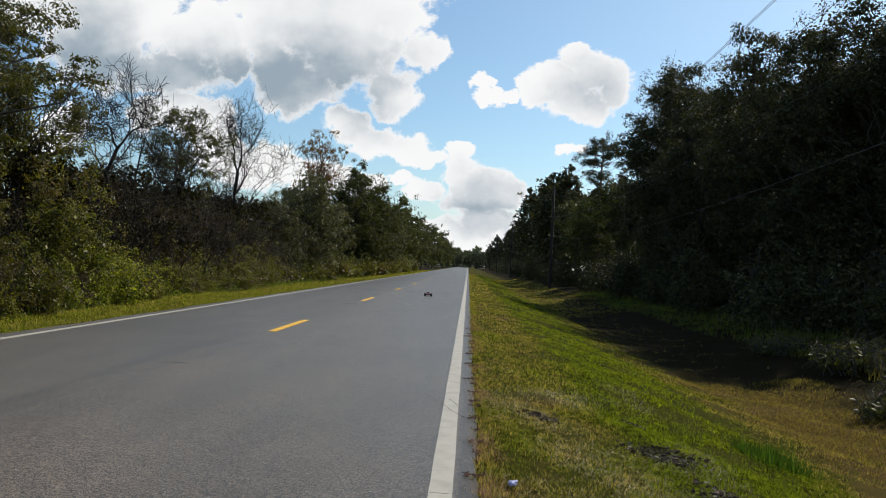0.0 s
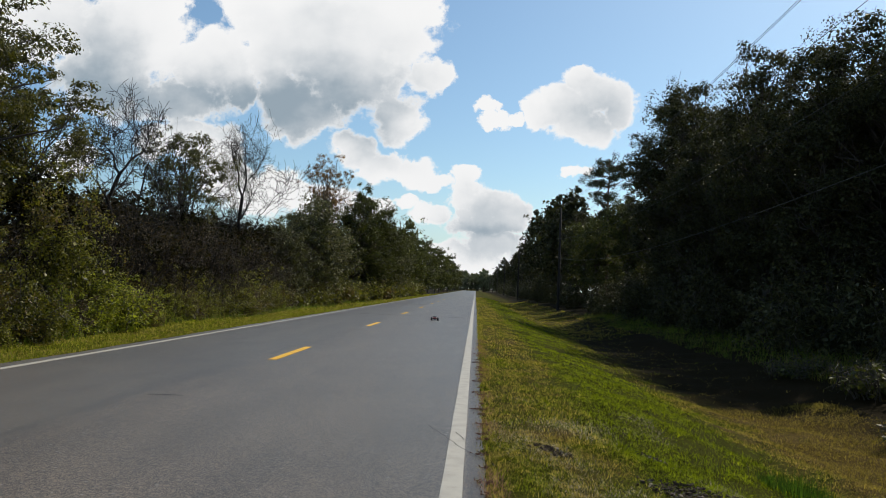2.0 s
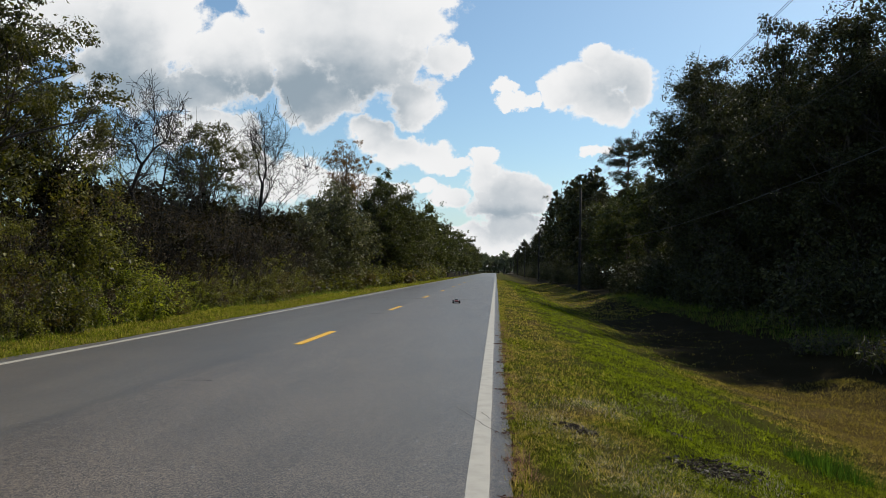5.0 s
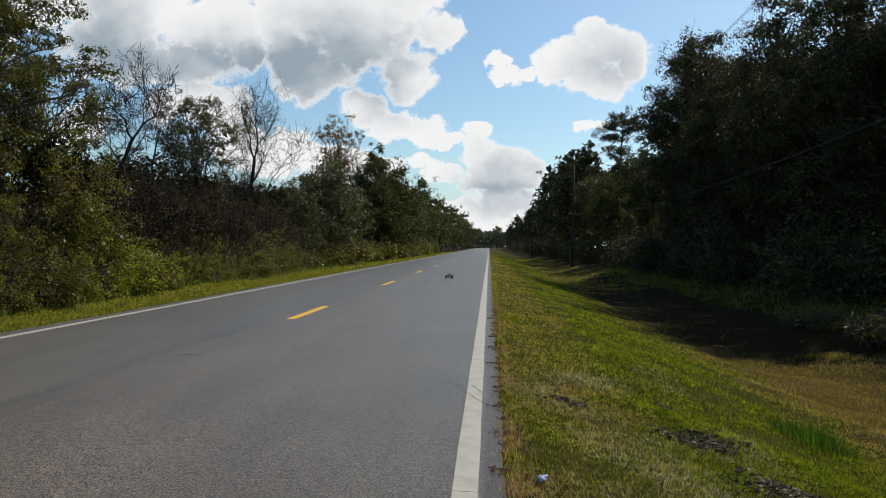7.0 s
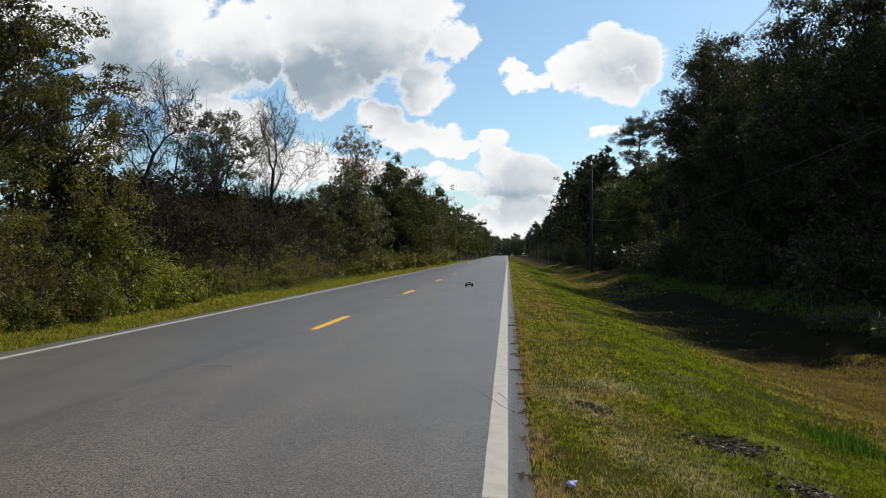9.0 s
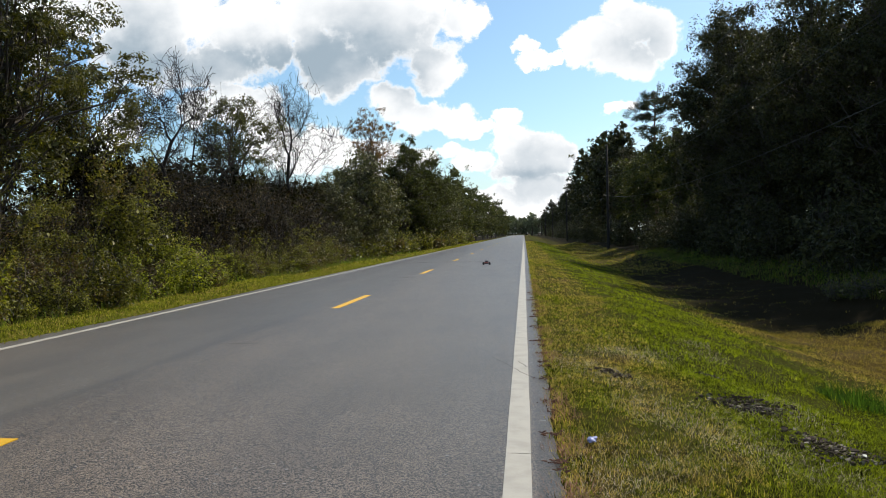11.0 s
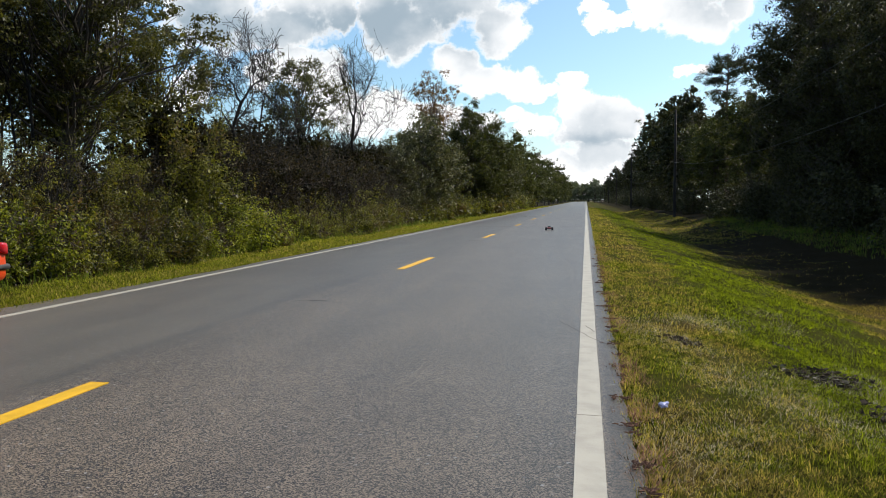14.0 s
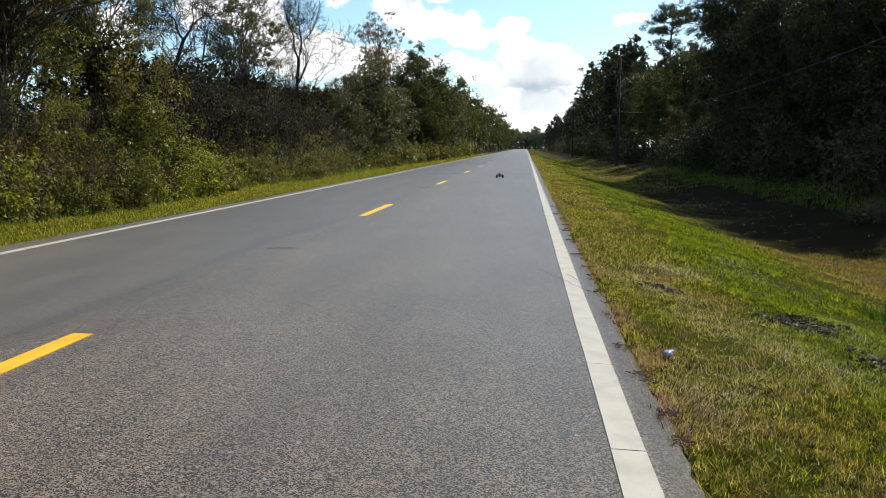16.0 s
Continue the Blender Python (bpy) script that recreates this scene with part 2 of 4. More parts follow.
def grass_material(name, dark, light, straw, dry):
    m, k = material(name)
    g = k.n("ShaderNodeNewGeometry")
    p, r = g.outputs["Position"], g.outputs["Random Per Island"]
    x = k.split(p)[0]
    big, mid = k.noise(p, 0.35, 4).outputs[0], k.noise(p, 2.3, 5).outputs[0]
    lush = k.math("MULTIPLY", k.smooth(x, 1.3, 2.3), k.smooth(x, 4.4, 3.2))
    f = k.math("ADD", k.math("MULTIPLY_ADD", mid, 1.1, -0.52), k.math("MULTIPLY_ADD", big, 0.9, -0.32))
    small = k.noise(p, 11, 4).outputs[0]
    f = k.math("ADD", f, k.math("MULTIPLY_ADD", small, 1.3, -0.65))
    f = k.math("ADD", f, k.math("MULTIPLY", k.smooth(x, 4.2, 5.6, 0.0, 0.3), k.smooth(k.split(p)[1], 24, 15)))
    f = k.math("SUBTRACT", k.math("ADD", f, k.math("MULTIPLY_ADD", r, 0.7, -0.42 + dry)), k.math("MULTIPLY", lush, 0.6))
    shade = k.math("ADD", k.math("MULTIPLY", k.math("POWER", r, 1.5), 0.95), k.math("MULTIPLY_ADD", small, 2.0, -0.95), clamp=True)
    c = k.mix(k.smooth(f, 0.0, 0.4), k.mix(shade, dark, light), k.mix(k.math("MULTIPLY", r, k.smooth(small, 0.3, 0.62, 0.35, 1.0)), [v * 0.22 for v in straw], straw))
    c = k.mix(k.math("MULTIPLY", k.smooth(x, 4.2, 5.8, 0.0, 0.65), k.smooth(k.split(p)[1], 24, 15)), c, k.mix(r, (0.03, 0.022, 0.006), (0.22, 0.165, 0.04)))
    tint = k.mix(1.0, c, (1.5, 1.6, 0.8), "MULTIPLY")
    return finish(m, k, c, 0.6, spec=0.05, through_light=0.5, tint=tint)


def asphalt_material():
    m, k = material("asphalt")
    p = k.n("ShaderNodeNewGeometry").outputs["Position"]
    x, y, z = k.split(p)
    stone = k.n("ShaderNodeTexVoronoi")
    k.put(stone.inputs["Vector"], p)
    stone.inputs["Scale"].default_value = 150
    chips = k.n("ShaderNodeTexVoronoi")
    k.put(chips.inputs["Vector"], p)
    chips.inputs["Scale"].default_value = 60
    grain = k.noise(p, 230, 4, 0.8).outputs[0]
    stretched = k.xyz(x, k.math("MULTIPLY", y, 0.12), 0.0)
    lane = k.noise(stretched, 1.6, 5, 0.6).outputs[0]
    blot = k.noise(p, 0.7, 5, 0.6).outputs[0]
    joint = k.math("ADD", x, k.math("MULTIPLY_ADD", blot, 0.9, -0.45))
    old = k.smooth(joint, -3.75, -4.25)
    tone = k.math("ADD", k.math("MULTIPLY", k.split(stone.outputs["Color"])[0], 0.45), k.math("MULTIPLY", grain, 0.6))
    tone = k.math("ADD", tone, k.math("MULTIPLY_ADD", k.noise(p, 55, 3, 0.6).outputs[0], 0.5, -0.25))
    c = k.mix(k.smooth(tone, 0.40, 0.70), (0.005, 0.004, 0.003), (0.278, 0.211, 0.146))
    even = k.mix(k.smooth(grain, 0.36, 0.66), (0.044, 0.036, 0.027), (0.156, 0.13, 0.095))
    c = k.mix(k.math("MULTIPLY", old, 0.75), c, even)
    bleed = k.math("MULTIPLY", k.smooth(joint, -4.3, -4.05), k.smooth(joint, -3.2, -3.95))
    c = k.mix(k.math("MULTIPLY", bleed, k.smooth(k.noise(stretched, 3.1, 4, 0.6).outputs[0], 0.42, 0.62, 0.1, 0.5)), c, (0.035, 0.03, 0.024))
    wear = k.smooth(k.math("ADD", k.math("MULTIPLY", lane, 0.6), k.math("MULTIPLY", blot, 0.4)), 0.38, 0.62, 0.82, 1.16)
    c = k.mix(1.0, c, k.xyz(wear, wear, wear), "MULTIPLY")
    dirt = k.smooth(k.math("ADD", x, k.math("MULTIPLY_ADD", blot, 0.12, -0.06)), 0.08, 0.14, 0.0, 0.85)
    c = k.mix(dirt, c, k.mix(1.0, c, (0.42, 0.36, 0.3), "MULTIPLY"))
    pale = k.smooth(k.split(chips.outputs["Color"])[1], 0.993, 0.998)
    c = k.mix(k.math("MULTIPLY", pale, 0.6), c, (0.42, 0.40, 0.37))
    h = k.math("ADD", stone.outputs["Distance"], k.math("MULTIPLY", grain, 0.4))
    return finish(m, k, c, 0.46, h, 0.2, 0.005, spec=0.42, grit=0.9, dust=0.18)


def paint_material(name, colour):
    m, k = material(name)
    p = k.n("ShaderNodeNewGeometry").outputs["Position"]
    a, b, d = k.noise(p, 60, 6, 0.7).outputs[0], k.noise(p, 5, 4).outputs[0], k.noise(p, 320, 2).outputs[0]
    c = k.mix(k.smooth(b, 0.35, 0.75), colour, [v * 0.8 for v in colour])
    c = k.mix(k.smooth(a, 0.64, 0.72), c, [v * 0.45 for v in colour])
    return finish(m, k, c, 0.6, k.math("ADD", d, a), 0.2, 0.003)


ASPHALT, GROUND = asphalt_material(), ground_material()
WHITE, YELLOW = paint_material("white_road_paint", (0.36, 0.343, 0.30)), paint_material("yellow_road_paint", (0.66, 0.38, 0.012))
TAR = plain("tar_seam", (0.025, 0.025, 0.026), 0.7)
BARK, PINE_BARK = bark_material("grey_bark", (0.085, 0.07, 0.058)), bark_material("pine_bark", (0.17, 0.11, 0.075))
OAK_LEAF = leaf_material("oak_leaves", (0.02, 0.024, 0.006), (0.14, 0.13, 0.03), 0.28)
DARK_LEAF = leaf_material("dark_evergreen_leaves", (0.02, 0.022, 0.012), (0.10, 0.097, 0.042), 0.14, spec=0.08)
CEDAR_LEAF = leaf_material("dusty_evergreen_leaves", (0.025, 0.028, 0.013), (0.14, 0.136, 0.06), 0.26)
BRUSH_LEAF = leaf_material("bright_brush_leaves", (0.018, 0.026, 0.005), (0.35, 0.37, 0.04), 0.4)
MIXED_LEAF = leaf_material("mixed_brush_leaves", (0.013, 0.017, 0.004), (0.23, 0.222, 0.038), 0.36, dead=(0.13, 0.075, 0.035))
RUSTY_LEAF = leaf_material("rusty_leaves", (0.09, 0.045, 0.02), (0.2, 0.11, 0.04), 0.4)
VINE_LEAF = leaf_material("brown_vine_leaves", (0.03, 0.02, 0.012), (0.085, 0.06, 0.03), 0.3)
EDGE_LEAF = leaf_material("forest_edge_leaves", (0.02, 0.025, 0.009), (0.115, 0.12, 0.04), 0.28, spec=0.1)
# thicket leaves blackened so their colour holds the shade behind the brush
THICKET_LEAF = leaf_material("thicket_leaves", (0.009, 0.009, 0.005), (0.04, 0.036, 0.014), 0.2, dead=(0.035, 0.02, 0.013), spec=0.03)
# far leaves paled towards grey: aerial haze put into their base colour
HAZED_FAR_LEAF = leaf_material("hazed_far_leaves", (0.06, 0.075, 0.055), (0.17, 0.19, 0.13), 0.3)
NEEDLE = leaf_material("pine_needles", (0.012, 0.02, 0.008), (0.055, 0.07, 0.025), 0.15, spec=0.1)
# straw shows among the green
GRASS = grass_material("mown_grass", (0.006, 0.008, 0.001), (0.31, 0.365, 0.014), (0.54, 0.40, 0.13), 0.0)
STRAW = plain("dead_straw", (0.5, 0.42, 0.26), 0.8, 30, 0.4)
NEEDLE_LITTER = plain("fallen_needles", (0.27, 0.135, 0.075), 0.9, 30, 0.4)
STRIP = grass_material("sunny_strip_grass", (0.05, 0.058, 0.006), (0.32, 0.335, 0.035), (0.42, 0.32, 0.12), -0.12)
WEED = grass_material("tall_weeds", (0.06, 0.10, 0.015), (0.18, 0.23, 0.045), (0.26, 0.20, 0.09), -0.1)
LUSH = grass_material("lush_clump_grass", (0.012, 0.03, 0.005), (0.07, 0.13, 0.02), (0.12, 0.12, 0.04), -0.4)
WOOD_POLE = bark_material("weathered_pole_wood", (0.032, 0.027, 0.024))
TWIG = bark_material("dark_twig_bark", (0.014, 0.0115, 0.010))
DEAD_VINE = bark_material("dead_vine_bark", (0.019, 0.014, 0.012))
CABLE = plain("cable_rubber", (0.03, 0.03, 0.032), 0.6, spec=0.3)


# ---- mesh tools ----
def mesh(name, V, F, mat, smooth=False):
    """A mesh from arrays; all faces have the same number of corners."""
    V, F = np.asarray(V, dtype=np.float32), np.asarray(F, dtype=np.int32)
    me = bpy.data.meshes.new(name)
    me.vertices.add(len(V))
    me.vertices.foreach_set("co", V.ravel())
    me.loops.add(F.size)
    me.loops.foreach_set("vertex_index", F.ravel())
    me.polygons.add(len(F))
    me.polygons.foreach_set("loop_start", np.arange(0, F.size, F.shape[1], dtype=np.int32))
    me.update(calc_edges=True)
    me.materials.append(mat)
    me.polygons.foreach_set("use_smooth", np.full(len(F), smooth, dtype=bool))
    return me


def child(name, me, parent, label=""):
    ob = new(name, me)
    ob.parent = parent
    return tagged(ob, label)


def part(name, bm, mat, parent=None, label="", smooth=False):
    me = bpy.data.meshes.new(name)
    bm.to_mesh(me)
    bm.free()
    me.materials.append(mat)
    if smooth:
        me.polygons.foreach_set("use_smooth", [True] * len(me.polygons))
    ob = new(name, me)
    ob.parent = parent
    return tagged(ob, label)


def join(pieces):
    """Stacks (V, F) arrays into one."""
    vs, fs, n = [], [], 0
    for V, F in pieces:
        vs.append(np.asarray(V, dtype=np.float32))
        fs.append(np.asarray(F) + n)
        n += len(V)
    return np.concatenate(vs), np.concatenate(fs)


def tube(points, radii, sides=6):
    """A tapered tube along points, as (V, F)."""
    P = np.asarray(points, dtype=float)
    T = np.gradient(P, axis=0)
    T /= np.linalg.norm(T, axis=1)[:, None] + 1e-9
    ref = np.where(np.abs(T[:, 2:3]) > 0.9, np.array([[1.0, 0, 0]]), np.array([[0, 0, 1.0]]))
    A = np.cross(T, ref)
    A /= np.linalg.norm(A, axis=1)[:, None] + 1e-9
    B = np.cross(T, A)
    ang = np.linspace(0, 2 * math.pi, sides, endpoint=False)
    ring = np.cos(ang)[None, :, None] * A[:, None, :] + np.sin(ang)[None, :, None] * B[:, None, :]
    V = (P[:, None, :] + ring * np.asarray(radii, dtype=float)[:, None, None]).reshape(-1, 3)
    i, j = np.meshgrid(np.arange(len(P) - 1), np.arange(sides), indexing="ij")
    a, b = i * sides + j, i * sides + (j + 1) % sides
    F = np.stack([a, b, b + sides, a + sides], axis=-1).reshape(-1, 4)
    return V, F


def bent(rng, a, b, n=5, wob=0.12):
    """A wandering line from a to b."""
    a, b = np.asarray(a, float), np.asarray(b, float)
    s = np.linspace(0, 1, n)[:, None]
    L = np.linalg.norm(b - a)
    off = rng.normal(0, wob * L, (n, 3)) * np.sin(s * math.pi)
    return a + (b - a) * s + off * 0.6


def leaf_cloud(rng, centres, spread, count, size, slim=0.5, up=0.55, face=0.9):
    """count leaves round every centre, as four-cornered blades that face out of their clump and up: (V, F)."""
    C = np.repeat(np.asarray(centres, float), count, axis=0)
    S = np.repeat(np.asarray(spread, float).reshape(-1, 1) * np.ones((1, 3)) if np.ndim(spread) < 2 else np.asarray(spread, float), count, axis=0)
    n = len(C)
    d = rng.normal(0, 1, (n, 3))
    d /= np.linalg.norm(d, axis=1)[:, None]
    nor = d * face + rng.normal(0, 0.55, (n, 3))
    nor[:, 2] += up
    nor /= np.linalg.norm(nor, axis=1)[:, None] + 1e-9
    P = C + d * rng.random((n, 1)) ** 0.45 * S
    axis = rng.normal(0, 1, (n, 3)) + d * 0.6
    axis[:, 2] -= 0.25
    axis -= nor * np.sum(axis * nor, axis=1)[:, None]
    axis /= np.linalg.norm(axis, axis=1)[:, None] + 1e-9
    side = np.cross(axis, nor)
    L = size * rng.uniform(0.6, 1.4, (n, 1))
    W = L * slim * 0.5
    V = np.stack([P, P + axis * L * 0.5 + side * W, P + axis * L - nor * L * 0.12, P + axis * L * 0.5 - side * W], axis=1).reshape(-1, 3)
    F = np.arange(4 * n).reshape(-1, 4)
    return V, F


def grow(rng, start, way, length, radius, levels, out, tips, split=3, spread=0.7, rise=0.25, shrink=0.68):
    """Branches in levels: adds (points, radii) to out and the outermost points to tips."""
    way = np.asarray(way, float) / np.linalg.norm(way)
    n = 5
    pts, p, w = [np.asarray(start, float)], np.asarray(start, float), way.copy()
    for i in range(n - 1):
        w = w + rng.normal(0, 0.21, 3) + np.array([0, 0, rise * 0.12])
        w /= np.linalg.norm(w)
        p = p + w * length / (n - 1)
        pts.append(p)
    end = radius * (0.55 if levels else 0.25)
    out.append((np.array(pts), np.maximum(np.linspace(radius, end, n), 0.008), levels))
    tips.append(pts[-1])
    if levels == 0:
        tips.append(pts[2])
        return
    for i in range(split):
        k = rng.integers(2, n) if i else n - 1
        d = w + rng.normal(0, spread, 3)
        d[2] += rise
        grow(rng, pts[k], d, length * shrink * rng.uniform(0.7, 1.2), end * rng.uniform(0.65, 0.95), levels - 1, out, tips, split, spread, rise, shrink)


def wood_of(branches, sides=(3, 4, 5, 6, 8)):
    return join([tube(p, r, sides[min(lv, len(sides) - 1)]) for p, r, lv in branches])


# ---- kinds of plants ----
def broadleaf(seed, height, base, radius, clumps, leaves, size, leaf, bark, label, trunk=0.16, name="tree", category="tree", flat=0.8, lean=(0, 0), crown="crown",
              clump_size=0.2, top=0.6, slim=0.5, low_taper=0.6, core=0.16, twigs=2):
    """A tree at the origin: trunk with limbs that carry clumps of leaves within an uneven crown from base to height."""
    rng = np.random.default_rng(seed)
    thing = tagged(new(name), label, category)
    wood = []
    axis = bent(rng, (0, 0, -0.3), (lean[0] * 0.7, lean[1] * 0.7, height * 0.88), 8, 0.035)
    wood.append((axis, np.linspace(trunk, trunk * 0.18, 8), 4))
    centres = []
    mid = (height + base) / 2
    half = (height - base) / 2
    lobes = rng.normal(0, 1, (5, 3))
    lobes /= np.linalg.norm(lobes, axis=1)[:, None]
    while len(centres) < clumps:
        q = rng.uniform(-1, 1, 3)
        r = np.linalg.norm(q)
        if r > 1 or r < 0.25:
            continue
        bulge = 0.78 + 0.28 * max(lobes @ (q / r)) + rng.normal(0, 0.06)
        q = q * bulge
        taper = 1 - (1 - top) * max(0, q[2]) - (1 - low_taper) * max(0, -q[2])
        c = np.array([q[0] * radius * taper, q[1] * radius * taper, mid + q[2] * half])
        s = np.clip(c[2] / height, 0, 1)
        c[:2] += np.array(lean) * s
        centres.append(c)
    centres = np.array(centres)
    for c in centres:
        h = np.clip(c[2] * rng.uniform(0.55, 0.8), base * 0.6, height * 0.8)
        i = h / (height * 0.88) * 7
        a = axis[int(min(6, i))] * (1 - i % 1) + axis[int(min(7, i + 1))] * (i % 1)
        line = bent(rng, a, c, 5, 0.1)
        wood.append((line, np.linspace(trunk * 0.28, 0.012, 5), 1))
        for _ in range(twigs):
            e = c + rng.normal(0, radius * clump_size * 0.7, 3)
            wood.append((bent(rng, line[3], e, 3, 0.1), (0.014, 0.01, 0.005), 0))
    child("trunk", mesh("trunk", *wood_of(wood), bark, True), thing)
    spread = radius * clump_size * rng.uniform(0.6, 1.5, (len(centres), 1)) * np.array([[1, 1, flat]])
    sub, ssp = [], []
    for c, s in zip(centres, spread):
        for _ in range(5):
            sub.append(c + rng.normal(0, 0.55, 3) * s)
            ssp.append(s * rng.uniform(0.28, 0.6))
    V, F = leaf_cloud(rng, sub, np.array(ssp), max(2, leaves // (5 * clumps)), size, slim)
    if core:
        inner = centres * (0.82, 0.82, 1) + np.array([[0, 0, 0.0]])
        V, F = join([(V, F), leaf_cloud(rng, inner, spread * 0.8, max(2, int(leaves * core / clumps)), size * 1.5, 0.7)])
    child(crown, mesh(crown, V, F, leaf), thing)
    return thing


def bare_tree(seed, height, trunk, label, lean, bark=None, vines=0, levels=4, name="bare_tree", fork=0.5, spread=0.75, split=4, limb=0.13, limbs=6):
    rng = np.random.default_rng(seed)
    thing = tagged(new(name), label, "tree")
    out, tips = [], []
    low = bent(rng, (0, 0, -0.3), (lean[0], lean[1], height * fork), 6, 0.05)
    out.append((low, np.linspace(trunk, trunk * 0.65, 6), 4))
    for i in range(limbs):
        a = i * 2.4 + rng.uniform(0, 1)
        reach = 0.45 if i < 2 else 0.95
        grow(rng, low[-1 - i // 2], (math.cos(a) * reach, math.sin(a) * reach, 0.9), height * limb * rng.uniform(0.8, 1.25), trunk * (0.5 if i < 2 else 0.32), levels, out, tips, split, spread, 0.3, 0.76)
    child("trunk", mesh("trunk", *wood_of(out), bark or TWIG, True), thing)
    if vines:
        pts = [low[rng.integers(1, 6)] + rng.normal(0, 0.3, 3) * (1, 1, 2) for _ in range(vines)]
        hang = []
        for p in pts:
            q = p + (rng.normal(0, 0.35), rng.normal(0, 0.35), -rng.uniform(0.6, 2.0))
            hang.append((bent(rng, p, q, 5, 0.12), np.full(5, 0.007), 0))
        child("vines", mesh("vines", *wood_of(hang), BARK), thing, "dry hanging vines")
        V, F = leaf_cloud(rng, pts, np.full((len(pts), 1), 0.35), 30, 0.07)
        child("vine_leaves", mesh("vine_leaves", V, F, VINE_LEAF), thing)
    return thing


def pine(seed, height, label, trunk=0.17, tuft=130):
    """A tall bare trunk with a flat, open head of needle tufts."""
    rng = np.random.default_rng(seed)
    thing = tagged(new("pine_tree"), label, "tree")
    axis = bent(rng, (0, 0, -0.3), (rng.normal(0, 0.2), rng.normal(0, 0.2), height * 0.97), 9, 0.012)
    wood, ends = [(axis, np.linspace(trunk, 0.05, 9), 4)], []
    for i in range(24):
        h = rng.uniform(0.7, 0.97)
        a = rng.uniform(0, 2 * math.pi)
        L = (1.25 * (1 - abs(h - 0.84) * 3.0) + 0.55) * rng.uniform(0.6, 1.15)
        p = axis[int(h * 8)] * (1 - h * 8 % 1) + axis[min(8, int(h * 8) + 1)] * (h * 8 % 1)
        e = p + np.array([math.cos(a) * L, math.sin(a) * L, L * rng.uniform(0.1, 0.55)])
        line = bent(rng, p, e, 6, 0.09)
        wood.append((line, np.linspace(0.05, 0.012, 6), 1))
        for _ in range(3):
            q = line[rng.integers(3, 6)] + rng.normal(0, 0.3, 3) * (1, 1, 0.5)
            wood.append((np.array([line[rng.integers(2, 5)], q]), (0.013, 0.007), 0))
            ends.append(q)
    child("trunk", mesh("trunk", *wood_of(wood), PINE_BARK, True), thing)
    V, F = leaf_cloud(rng, ends, rng.uniform(0.6, 1.2, (len(ends), 1)) * np.array([[0.4, 0.4, 0.3]]), tuft, 0.2, 0.2)
    child("needles", mesh("needles", V, F, NEEDLE), thing)
    return thing


def bush(seed, height, radius, leaves, size, leaf, label, name="bush", stems=14, slim=0.5, category="shrub", heart=1.8):
    """A many-stemmed mound of leafy shoots with a ragged top."""
    rng = np.random.default_rng(seed)
    thing = tagged(new(name), label, category)
    wood, centres = [], []
    for i in range(stems):
        a, r = rng.uniform(0, 2 * math.pi), radius * math.sqrt(rng.random())
        h = height * (1 - 0.45 * (r / radius) ** 2) * rng.uniform(0.55, 1.05)
        foot = np.array([math.cos(a) * r * 0.6, math.sin(a) * r * 0.6, -0.15])
        head = np.array([math.cos(a) * r, math.sin(a) * r, h])
        line = bent(rng, foot, head, 6, 0.1)
        wood.append((line, np.linspace(0.018, 0.004, 6), 1))
        for s in range(2, 6):
            for _ in range(2):
                q = line[s] + rng.normal(0, radius * 0.16, 3)
                wood.append((np.array([line[s], q]), (0.007, 0.003), 0))
                centres.append(q)
        for _ in range(4):
            centres.append(np.array([math.cos(a) * r, math.sin(a) * r, rng.uniform(0.05, 0.6) * h]) + rng.normal(0, radius * 0.12, 3))
    centres = np.array(centres)
    centres[:, 2] = np.maximum(centres[:, 2], 0.08)
    child("woody_base", mesh("woody_base", *wood_of(wood), BARK), thing)
    V, F = leaf_cloud(rng, centres, radius * rng.uniform(0.07, 0.2, (len(centres), 1)), max(2, leaves // len(centres)), size, slim)
    V2, F2 = leaf_cloud(rng, centres * (0.75, 0.75, 0.7), np.full((len(centres), 1), radius * 0.14), max(1, leaves // len(centres) // 9), size * heart, 0.7)
    child("foliage", mesh("foliage", *join([(V, F), (V2, F2)]), leaf), thing)
    return thing


def tangle(seed, height, radius, label, strands=420):
    """A heap of dead vines and thin stems, arching over one another."""
    rng = np.random.default_rng(seed)
    thing = tagged(new("vine_tangle"), label, "shrub")
    stems, hooks = [], []
    for i in range(strands):
        a, r = rng.uniform(0, 2 * math.pi), radius * math.sqrt(rng.random())
        foot = np.array([math.cos(a) * r, math.sin(a) * r, -0.1 if i % 3 == 0 else rng.uniform(0.1, 0.7) * height])
        b = rng.uniform(0, 2 * math.pi)
        reach = rng.uniform(0.3, 1.1)
        rise = rng.uniform(0.2, 1.0) * (height - foot[2]) * (1 - 0.4 * (r / radius) ** 2)
        tip = foot + np.array([math.cos(b) * reach, math.sin(b) * reach, rise])
        line = bent(rng, foot, tip, 6, 0.14)
        line[-1, 2] -= rng.uniform(0, 0.5)
        stems.append((line, np.linspace(0.012, 0.005, 6) * rng.uniform(0.6, 1.5), 0))
        hooks += [line[3], line[5]]
    child("dead_growth", mesh("dead_growth", *wood_of(stems), DEAD_VINE), thing)
    V, F = leaf_cloud(rng, hooks, np.full((len(hooks), 1), 0.16), 5, 0.07)
    child("withered_foliage", mesh("withered_foliage", V, F, VINE_LEAF), thing)
    return thing


def set_down(thing, x, y, z=0.0, turn=0.0, size=1.0, tall=1.0):
    thing.matrix_basis = pose(x, y, z, 0, 0, turn) @ Matrix.Diagonal((size, size, size * tall, 1))
    return thing


